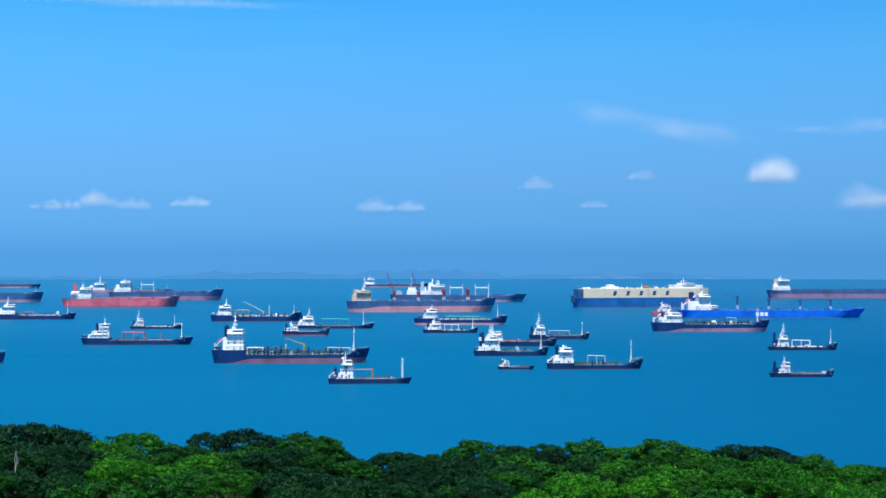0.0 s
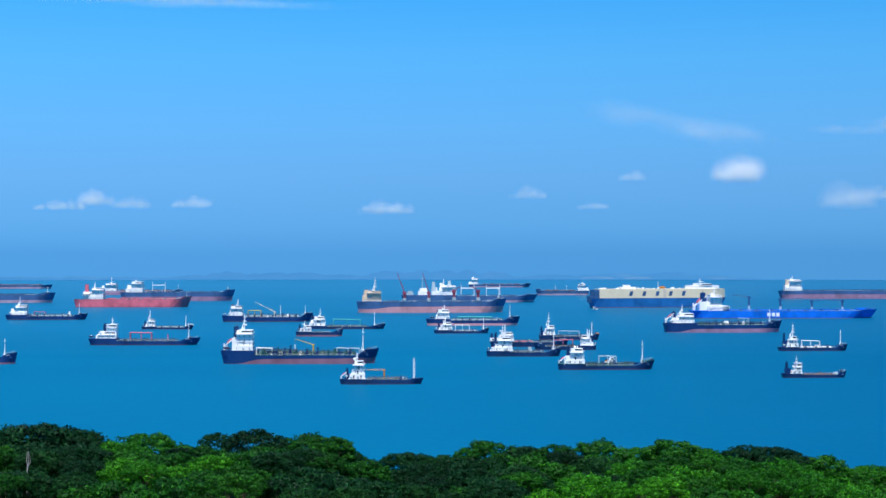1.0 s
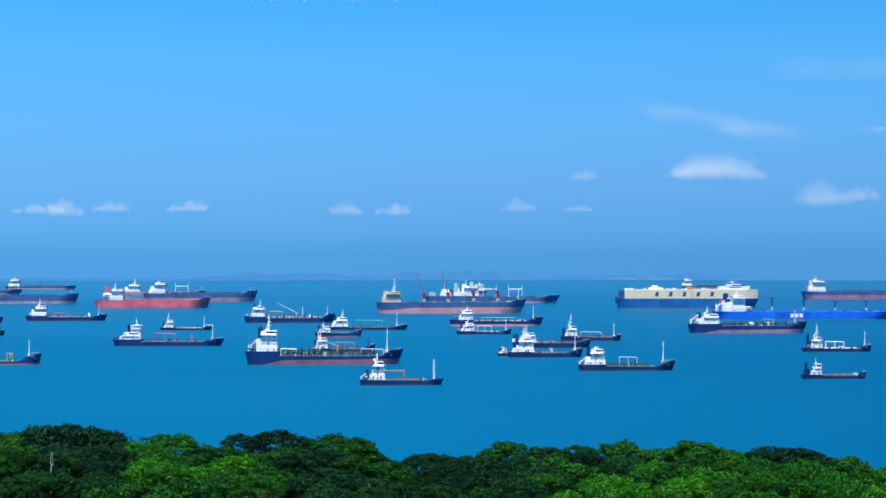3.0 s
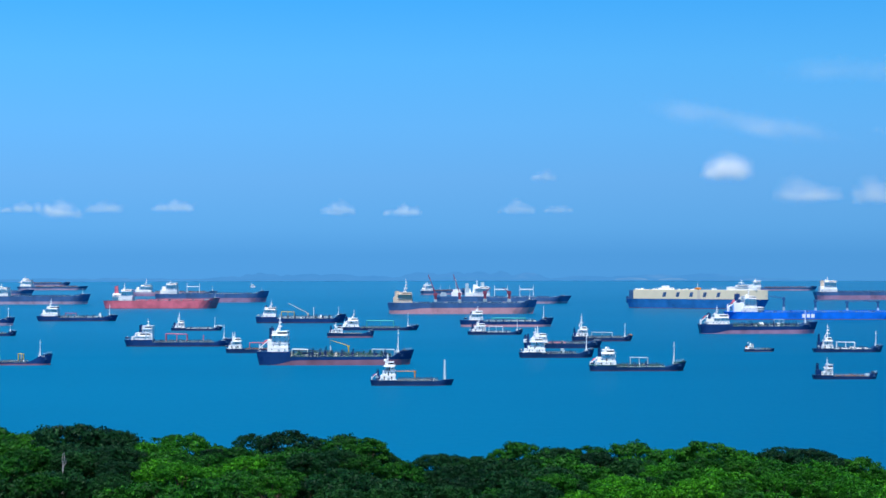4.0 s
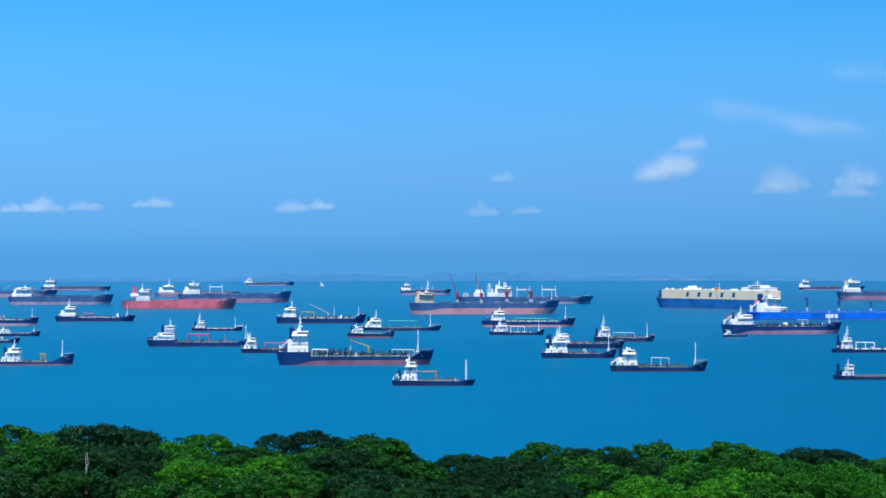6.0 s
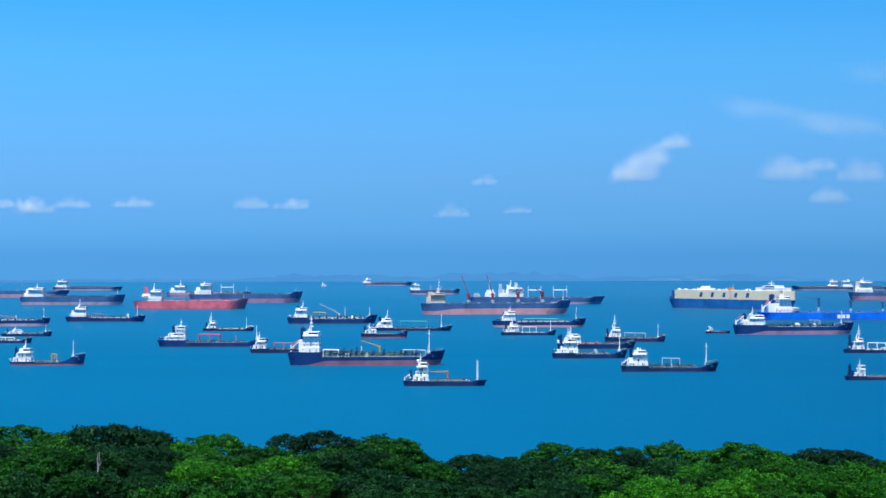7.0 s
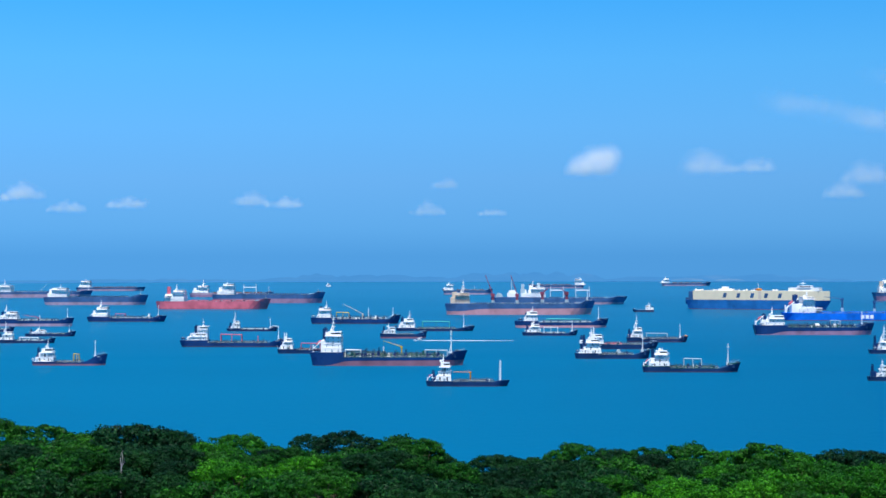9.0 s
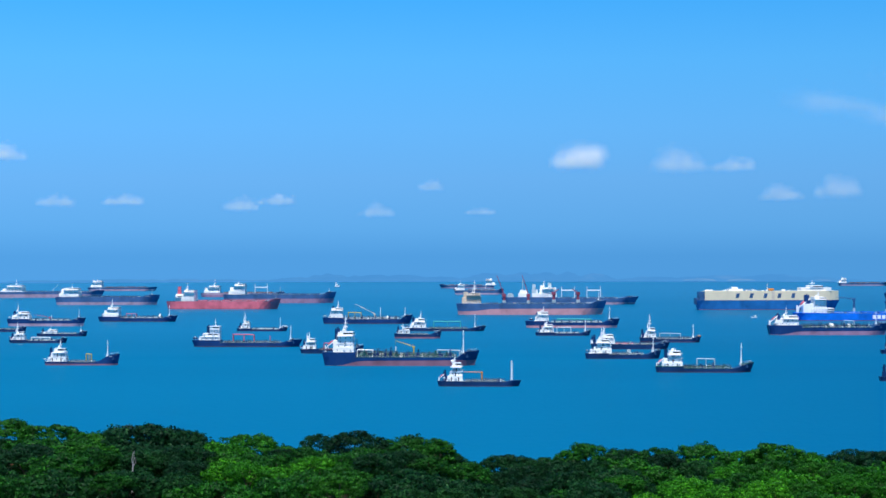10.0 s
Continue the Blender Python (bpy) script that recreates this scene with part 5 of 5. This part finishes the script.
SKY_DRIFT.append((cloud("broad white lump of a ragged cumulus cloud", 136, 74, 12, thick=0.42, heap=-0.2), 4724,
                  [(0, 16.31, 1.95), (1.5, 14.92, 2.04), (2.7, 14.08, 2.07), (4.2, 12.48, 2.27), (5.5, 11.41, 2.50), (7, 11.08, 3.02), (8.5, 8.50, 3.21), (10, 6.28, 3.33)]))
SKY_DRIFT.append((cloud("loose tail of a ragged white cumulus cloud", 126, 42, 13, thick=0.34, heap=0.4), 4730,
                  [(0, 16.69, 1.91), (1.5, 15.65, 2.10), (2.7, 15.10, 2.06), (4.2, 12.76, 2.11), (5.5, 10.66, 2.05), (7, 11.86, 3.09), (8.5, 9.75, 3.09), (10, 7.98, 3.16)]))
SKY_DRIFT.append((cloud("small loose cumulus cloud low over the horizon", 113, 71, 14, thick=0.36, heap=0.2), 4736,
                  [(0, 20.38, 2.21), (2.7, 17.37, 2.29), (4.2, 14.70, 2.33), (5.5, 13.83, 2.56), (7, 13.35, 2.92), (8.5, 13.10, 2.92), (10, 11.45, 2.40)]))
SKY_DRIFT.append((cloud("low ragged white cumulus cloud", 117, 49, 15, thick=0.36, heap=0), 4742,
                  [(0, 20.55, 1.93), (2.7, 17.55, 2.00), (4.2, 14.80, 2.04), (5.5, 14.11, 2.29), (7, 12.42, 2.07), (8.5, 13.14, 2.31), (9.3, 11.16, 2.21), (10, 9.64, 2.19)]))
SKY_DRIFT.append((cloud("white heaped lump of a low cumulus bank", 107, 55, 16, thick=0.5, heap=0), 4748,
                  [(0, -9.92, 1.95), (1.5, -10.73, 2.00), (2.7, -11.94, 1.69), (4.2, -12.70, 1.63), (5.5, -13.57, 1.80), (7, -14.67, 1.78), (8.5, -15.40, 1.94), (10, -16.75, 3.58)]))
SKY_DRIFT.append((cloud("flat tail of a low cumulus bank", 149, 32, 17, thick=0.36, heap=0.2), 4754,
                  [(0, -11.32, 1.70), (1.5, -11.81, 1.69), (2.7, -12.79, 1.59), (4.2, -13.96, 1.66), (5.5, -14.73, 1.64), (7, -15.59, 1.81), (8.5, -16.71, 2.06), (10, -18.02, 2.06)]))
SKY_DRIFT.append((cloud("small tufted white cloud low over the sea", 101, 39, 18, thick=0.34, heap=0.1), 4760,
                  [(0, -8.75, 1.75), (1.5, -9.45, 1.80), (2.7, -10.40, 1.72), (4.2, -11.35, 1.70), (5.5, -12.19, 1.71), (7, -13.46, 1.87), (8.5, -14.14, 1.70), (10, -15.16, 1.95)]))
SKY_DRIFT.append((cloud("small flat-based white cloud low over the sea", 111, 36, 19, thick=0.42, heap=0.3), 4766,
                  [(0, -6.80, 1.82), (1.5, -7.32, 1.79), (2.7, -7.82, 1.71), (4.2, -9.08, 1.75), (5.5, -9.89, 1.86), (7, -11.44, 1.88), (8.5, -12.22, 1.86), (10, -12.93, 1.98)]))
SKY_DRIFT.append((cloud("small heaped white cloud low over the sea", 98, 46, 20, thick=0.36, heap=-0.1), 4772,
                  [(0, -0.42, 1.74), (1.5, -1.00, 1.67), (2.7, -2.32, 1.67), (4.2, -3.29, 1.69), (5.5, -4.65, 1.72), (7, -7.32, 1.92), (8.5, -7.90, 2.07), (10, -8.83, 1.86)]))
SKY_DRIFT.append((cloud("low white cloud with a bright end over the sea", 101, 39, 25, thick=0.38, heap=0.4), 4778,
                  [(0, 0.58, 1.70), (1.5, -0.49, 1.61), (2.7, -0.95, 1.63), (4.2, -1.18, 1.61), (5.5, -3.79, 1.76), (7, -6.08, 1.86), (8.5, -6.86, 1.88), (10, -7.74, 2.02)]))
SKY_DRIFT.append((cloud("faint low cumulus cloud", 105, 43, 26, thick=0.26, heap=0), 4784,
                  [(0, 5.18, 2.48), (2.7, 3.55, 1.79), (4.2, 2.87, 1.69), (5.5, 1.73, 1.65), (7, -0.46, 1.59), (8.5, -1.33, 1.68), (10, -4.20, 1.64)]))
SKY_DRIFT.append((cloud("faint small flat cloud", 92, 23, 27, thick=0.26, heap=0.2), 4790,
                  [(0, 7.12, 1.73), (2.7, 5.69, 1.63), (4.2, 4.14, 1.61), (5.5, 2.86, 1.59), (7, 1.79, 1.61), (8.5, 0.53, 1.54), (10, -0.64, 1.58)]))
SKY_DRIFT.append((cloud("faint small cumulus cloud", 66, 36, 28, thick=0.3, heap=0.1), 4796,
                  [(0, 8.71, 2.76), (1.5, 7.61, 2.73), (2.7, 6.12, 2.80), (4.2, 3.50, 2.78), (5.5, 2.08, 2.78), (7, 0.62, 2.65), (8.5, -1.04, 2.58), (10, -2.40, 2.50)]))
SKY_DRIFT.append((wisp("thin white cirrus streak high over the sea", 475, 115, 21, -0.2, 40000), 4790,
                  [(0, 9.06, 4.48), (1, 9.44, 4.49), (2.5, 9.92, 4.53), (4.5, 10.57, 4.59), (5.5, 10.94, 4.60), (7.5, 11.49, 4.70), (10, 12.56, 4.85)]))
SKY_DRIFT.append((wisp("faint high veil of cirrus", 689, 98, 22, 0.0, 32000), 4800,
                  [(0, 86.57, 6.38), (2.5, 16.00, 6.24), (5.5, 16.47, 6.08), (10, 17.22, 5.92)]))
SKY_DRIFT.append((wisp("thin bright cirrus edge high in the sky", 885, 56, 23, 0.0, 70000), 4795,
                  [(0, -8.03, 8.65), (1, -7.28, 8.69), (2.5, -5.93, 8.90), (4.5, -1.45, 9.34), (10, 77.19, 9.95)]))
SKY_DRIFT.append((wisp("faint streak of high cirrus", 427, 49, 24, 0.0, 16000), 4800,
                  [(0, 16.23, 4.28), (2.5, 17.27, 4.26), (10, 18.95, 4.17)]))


# ---- what moves ----
def swing(ob, x, y, rows):
    walk(ob, [(t, pose(x + d, y, 0, 0, 0, 0.25 * d)) for t, d in rows])


def route(ob, rows):
    walk(ob, [(t, pose(x, y, 0, 0, 0, turn)) for t, x, y, turn in rows])


def motions():
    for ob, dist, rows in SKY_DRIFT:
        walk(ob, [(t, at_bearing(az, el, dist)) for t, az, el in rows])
    # ships that swing at anchor, shifts fitted to the camera's view: metres along x
    swing(near_tanker, -65.7, 1137.0, [(0, -0.1), (0.5, -1.3), (1, -1.5), (1.5, -0.2), (2, 0.4), (2.5, -0.1), (4, -0.4), (4.5, -0.6), (5, -1.2), (5.5, -1.9), (7, -2.1), (7.5, -1.9), (8, -2.3), (8.5, -2.8), (9, -2.3), (9.5, -1.7), (10, -1.6)])
    swing(bunker_boat, -10.2, 953.9, [(0, 0.2), (0.5, 0.4), (1, 0.5), (1.5, -0.2), (2, -0.8), (2.5, -0.9), (4, -1.2), (4.5, -1.4), (5, -1.5), (5.5, -1.7), (7, -1.6), (7.5, -1.4), (8, -1.4), (8.5, -1.3), (9, -1.3), (9.5, -1.4), (10, -1.1)])
    swing(green_tanker, 134.0, 1070.3, [(0, 0.7), (0.5, 0.7), (1, 0.7), (1.5, 0.4), (2, -0.2), (2.5, -0.5), (4, -0.9), (4.5, -1.5), (5, -1.5), (5.5, -1.6), (7, -2.2), (7.5, -2.1), (8, -1.3), (8.5, -1.8), (9, -2.9), (9.5, -2.7), (10, -1.8)])
    swing(gantry_tanker, -206.4, 1370.3, [(0, 1.0), (0.5, -0.6), (1, -2.5), (1.5, -3.5), (2, -3.1), (2.5, -1.8), (4, -1.5), (4.5, -2.2), (5, -2.5), (5.5, -2.2), (7, -2.7), (7.5, -4.1), (8, -4.9), (8.5, -4.4), (9, -3.2), (9.5, -2.4), (10, -2.4)])
    swing(pipe_tanker, 320.4, 1272.8, [(0, 2.0), (0.5, 1.2), (1, 0.4), (1.5, 0.4), (2, 0.9), (2.5, 0.9), (4, 0.2), (4.5, -0.6), (5, -1.7), (5.5, -2.6), (7, -3.1), (7.5, -2.8), (8, -2.2), (10, -2.0)])
    swing(work_tanker, 249.3, 996.2, [(0, 2.4), (0.5, 2.8), (1, 2.6), (1.5, 2.4), (2, 2.2), (2.5, 0.9), (4, -0.0), (4.5, -0.1), (5, -0.4), (5.5, -1.3), (7, -1.7), (7.5, -1.3), (8, -1.4), (8.5, -2.1), (10, -2.5)])
    swing(tower_tanker, -285.9, 1136.0, [(0, -0.3), (2, -0.2), (2.5, 0.1), (4, -0.5), (4.5, -1.4), (5, -1.5), (5.5, -1.4), (7, -1.9), (7.5, -2.5), (8, -3.0), (8.5, -3.1), (9, -2.8), (9.5, -2.5), (10, -2.3)])
    swing(twin_mast_tanker, 90.5, 1210.2, [(0, 0.2), (0.5, 0.5), (1, 1.3), (1.5, 1.5), (2, 0.8), (2.5, 0.5), (4, 0.6), (4.5, 0.3), (5, 0.5), (5.5, 0.5), (7, 0.1), (7.5, 0.1), (8, 0.1), (8.5, 0.1), (9, 0.5), (9.5, 0.3), (10, -0.1)])
    swing(orange_bow_tanker, 149.8, 1438.6, [(0, 0.2), (0.5, -0.6), (1, -1.1), (1.5, -0.9), (2, -0.8), (2.5, -1.2), (4, -1.7), (4.5, -2.3), (5, -2.2), (5.5, -2.0), (7, -2.4), (7.5, -3.0), (8, -2.8), (8.5, -2.6), (9, -3.0), (9.5, -2.5), (10, -1.4)])
    swing(green_pipe_tanker, 76.8, 1735.9, [(0, 0.2), (0.5, 0.4), (1, 1.4), (1.5, 2.5), (2, 3.3), (2.5, 2.9), (4, 1.5), (4.5, 0.9), (5, 1.6), (5.5, 1.5), (7, 0.4), (7.5, 1.0), (8, 2.2), (8.5, 1.8), (9, 0.4), (9.5, -0.2), (10, 0.1)])
    swing(white_pipe_tanker, 59.8, 1560.6, [(0, -0.1), (0.5, -0.5), (1, -0.4), (1.5, -0.2), (2, -0.3), (2.5, -0.4), (4, -0.3), (4.5, -0.4), (5, -0.8), (5.5, -0.9), (7, -0.4), (7.5, 0.5), (8, 0.7), (8.5, -0.3), (9, -1.2), (9.5, -0.6), (10, 0.6)])
    swing(boom_tanker, -145.9, 1836.8, [(0, 0.9), (0.5, 0.8), (1, 1.0), (1.5, 1.2), (2, 1.0), (2.5, 0.7), (4, 0.5), (4.5, -0.3), (5, -1.0), (5.5, -1.5), (7, -1.9), (7.5, -2.1), (8, -1.8), (8.5, -1.3), (9, -0.8), (9.5, -0.3), (10, 0.1)])
    swing(red_boot_coaster, -75.0, 1506.5, [(0, 1.2), (0.5, 2.3), (1, 3.1), (1.5, 2.0), (2, -0.2), (2.5, -0.3), (4, 0.9), (4.5, 0.8), (5, -0.6), (5.5, -0.9), (7, 1.1), (7.5, 2.8), (8, 1.2), (8.5, -1.3), (9, -1.8), (9.5, -0.4), (10, 1.1)])
    swing(slender_tanker, -231.2, 1654.2, [(0, 1.6), (0.5, 1.5), (1, 1.4), (1.5, 0.8), (2, -0.6), (2.5, -2.3), (4, -3.7), (4.5, -5.1), (5, -5.8), (5.5, -5.9), (7, -6.0), (7.5, -5.7), (8, -4.9), (8.5, -4.5), (9, -4.8), (9.5, -5.4), (10, -6.1)])
    swing(pink_pipe_tanker, -405.1, 1899.2, [(0, 4.2), (0.5, 4.2), (1, 4.1), (1.5, 3.3), (2, 2.0), (2.5, 0.5), (4, -1.0), (4.5, -2.2), (5, -3.2), (5.5, -5.6), (7, -8.6), (7.5, -9.7), (8, -9.7), (8.5, -10.2), (9, -10.9), (9.5, -11.3), (10, -11.4)])
    swing(navy_tanker, 309.4, 1576.7, [(0, 0.6), (0.9, 0.7), (1, 1.3), (1.5, 2.8), (2, 4.4), (2.5, 3.9), (4, 1.9), (4.5, 1.2), (5, 1.6), (5.5, 2.2), (7, 2.9), (7.5, 2.7), (8, 2.0), (8.5, 0.7), (9, -0.3), (9.5, 0.6), (10, 2.0)])
    swing(dark_bulker, 43.3, 2125.5, [(0, 0.3), (0.5, 0.0), (1, -0.8), (1.5, -2.1), (2, -3.7), (2.5, -4.4), (4, -4.0), (4.5, -3.9), (5, -4.4), (5.5, -4.6), (7, -4.4), (7.5, -4.1), (8, -3.2), (8.5, -2.2), (9, -1.9), (9.5, -1.8), (10, -1.7)])
    swing(red_bulker, -379.0, 2347.7, [(0, 3.9), (0.5, 4.1), (1, 4.4), (1.5, 4.5), (2, 3.9), (2.5, 1.3), (4, -3.4), (4.5, -7.4), (5, -9.8), (5.5, -11.0), (7, -10.8), (7.5, -10.1), (8, -10.0), (8.5, -10.5), (9, -11.2), (9.5, -12.0), (10, -12.5)])
    # ships and boats under way: time, x, y, heading
    route(passing_tanker, [(0, 430, 1306, 180), (0.3, 367, 1301, 180), (0.5, 282, 1294, 180), (0.7, 216, 1288, 180), (0.8, 190, 1289, 180), (1.0, 130, 1290, 180), (1.2, 81, 1285, 180), (1.4, 43, 1280, 178), (1.6, 20, 1275, 172), (1.8, 6, 1270, 145), (2.0, -3, 1265, 100), (2.2, -11, 1266, 68), (2.4, -19, 1268, 40), (2.7, -36, 1269, 12), (3.8, -124, 1275, 2), (4.5, -144, 1269, 0), (5.5, -139, 1272, 0), (6.8, -142, 1279, 0), (7.8, -141, 1274, 0), (8.6, -140, 1275, 0), (10, -129, 1276, 0)])
    route(tug_barge, [(0, 83, 1065, 0), (0.2, 98, 1066, 0), (0.4, 117, 1078, 0), (0.7, 142, 1090, 0), (1.2, 149, 1110, 0), (1.6, 135, 1148, 0), (1.8, 83, 1188, 0), (2.0, 58, 1203, 0), (2.2, 51, 1211, 0), (2.7, 54, 1213, 0), (3.8, 203, 1275, 0), (4.2, 279, 1284, 0), (4.5, 276, 1276, 0), (5.0, 267, 1284, 60), (5.6, 264, 1421, 30), (6.8, 243, 1595, 0), (7.2, 240, 1586, 0), (7.5, 224, 1575, 0), (7.8, 313, 1532, 0), (8.6, 397, 1492, 0), (10, 463, 1493, 0)])
    route(far_ship_westbound, [(0, 493, 2967, 180), (0.6, 361, 2988, 180), (0.8, 325, 2995, 180), (1.0, 298, 3002, 180), (1.2, 266, 3016, 180), (1.4, 228, 3030, 180), (2.0, 163, 3073, 180), (2.7, 97, 3094, 175), (3.2, 71, 3110, 110), (3.8, 34, 3129, 45), (4.3, 5, 3137, 10), (5.0, -45, 3140, 0), (5.5, -49, 3156, 0), (6.8, -63, 3199, 0), (7.5, -41, 3213, 0), (10, -38, 3230, 0)])
    route(far_ship_eastbound, [(0, 21, 3659, 0), (1.0, 228, 3713, 0), (1.6, 335, 3777, 0), (2.0, 428, 3822, 0), (2.5, 538, 3780, 0), (3.8, 743, 3476, 0), (4.5, 734, 3487, 0), (5.5, 777, 3509, 0), (7.5, 867, 3580, 0), (10, 947, 3601, 0)])
    route(late_ship_westbound, [(0, 1493, 3277, 180), (4.0, 1296, 3484, 180), (5.7, 1071, 3518, 180), (6.8, 850, 3562, 180), (7.2, 650, 3517, 180), (7.5, 471, 3467, 180), (7.8, 410, 3585, 180), (8.2, 364, 3775, 180), (8.6, 250, 3844, 180), (9.0, 159, 3847, 180), (9.6, 12, 3851, 180), (10, -74, 3854, 180)])
    route(late_ship_eastbound, [(0, -1793, 3852, 0), (3.8, -1015, 4130, 0), (4.5, -838, 4145, 0), (5.5, -605, 4178, 0), (6.8, -242, 4172, 0), (7.2, -147, 4188, 0), (7.5, -61, 4117, 0), (8.2, 194, 4130, 0), (8.6, 338, 4133, 0), (9.0, 495, 4137, 0), (9.6, 739, 4141, 0), (10, 907, 4145, 0)])
    route(harbour_tug, [(0, 397, 2071, 180), (7.5, 416, 2188, 180), (8.4, 412, 2192, 180), (8.6, 358, 2215, 180), (8.8, 284, 2215, 180), (9.0, 208, 2216, 180), (9.1, 179, 2216, 180), (9.2, 146, 2216, 180), (9.6, 95, 2217, 180), (10, 77, 2218, 180)])
    route(harbour_launch, [(0, 58, 2263, 0), (0.6, 185, 2275, 0), (0.8, 225, 2233, 0), (1.0, 264, 2214, 0), (1.2, 297, 2200, 0), (1.4, 338, 2207, 0), (1.8, 402, 2136, 0), (3.0, 414, 1965, 0), (8.5, 434, 1975, 170), (9.6, 343, 1977, 180), (10, 306, 1996, 180)])
    route(speedboat, [(0, 770, 1416, 180), (8.3, 697, 1472, 180), (8.6, 496, 1472, 180), (8.7, 322, 1472, 180), (8.8, 188, 1472, 180), (8.9, 51, 1472, 180), (9.0, -62, 1463, 180), (9.1, -198, 1463, 180), (9.2, -330, 1463, 180), (9.4, -541, 1463, 180), (10, -909, 1464, 180)])
    route(crossing_boat, [(0, -1100, 1314, 0), (7.0, -800, 1314, 0), (7.2, -543, 1314, 0), (7.4, -338, 1314, 0), (7.6, -133, 1314, 0), (7.8, 72, 1314, 0), (8.0, 277, 1314, 0), (8.2, 482, 1314, 0), (8.4, 640, 1314, 0), (10, 900, 1314, 0)])
    route(car_carrier, [(0, 357, 2311, 10), (1.5, 369, 2318, 9), (2.5, 376, 2325, 4), (4.5, 372, 2315, -32), (5.7, 372, 2321, -43), (7.0, 376, 2327, -42), (8.5, 377, 2312, -30), (10, 373, 2311, 2)])
    route(red_tanker, [(0, 341, 1995, 0), (0.6, 349, 2142, 30), (1.2, 382, 2472, 20), (4.5, 411, 2524, 0), (7.5, 413, 2543, 0), (10, 401, 2524, 0)])
    route(motor_yacht, [(0, -566, 3599, 0), (3.4, -604, 3822, 0), (3.8, -470, 3841, 0), (4.2, -385, 3921, 0), (4.5, -330, 3990, 0), (5.0, -312, 4030, 0), (8.5, -384, 4060, 0), (10, -398, 4068, 0)])


motions()
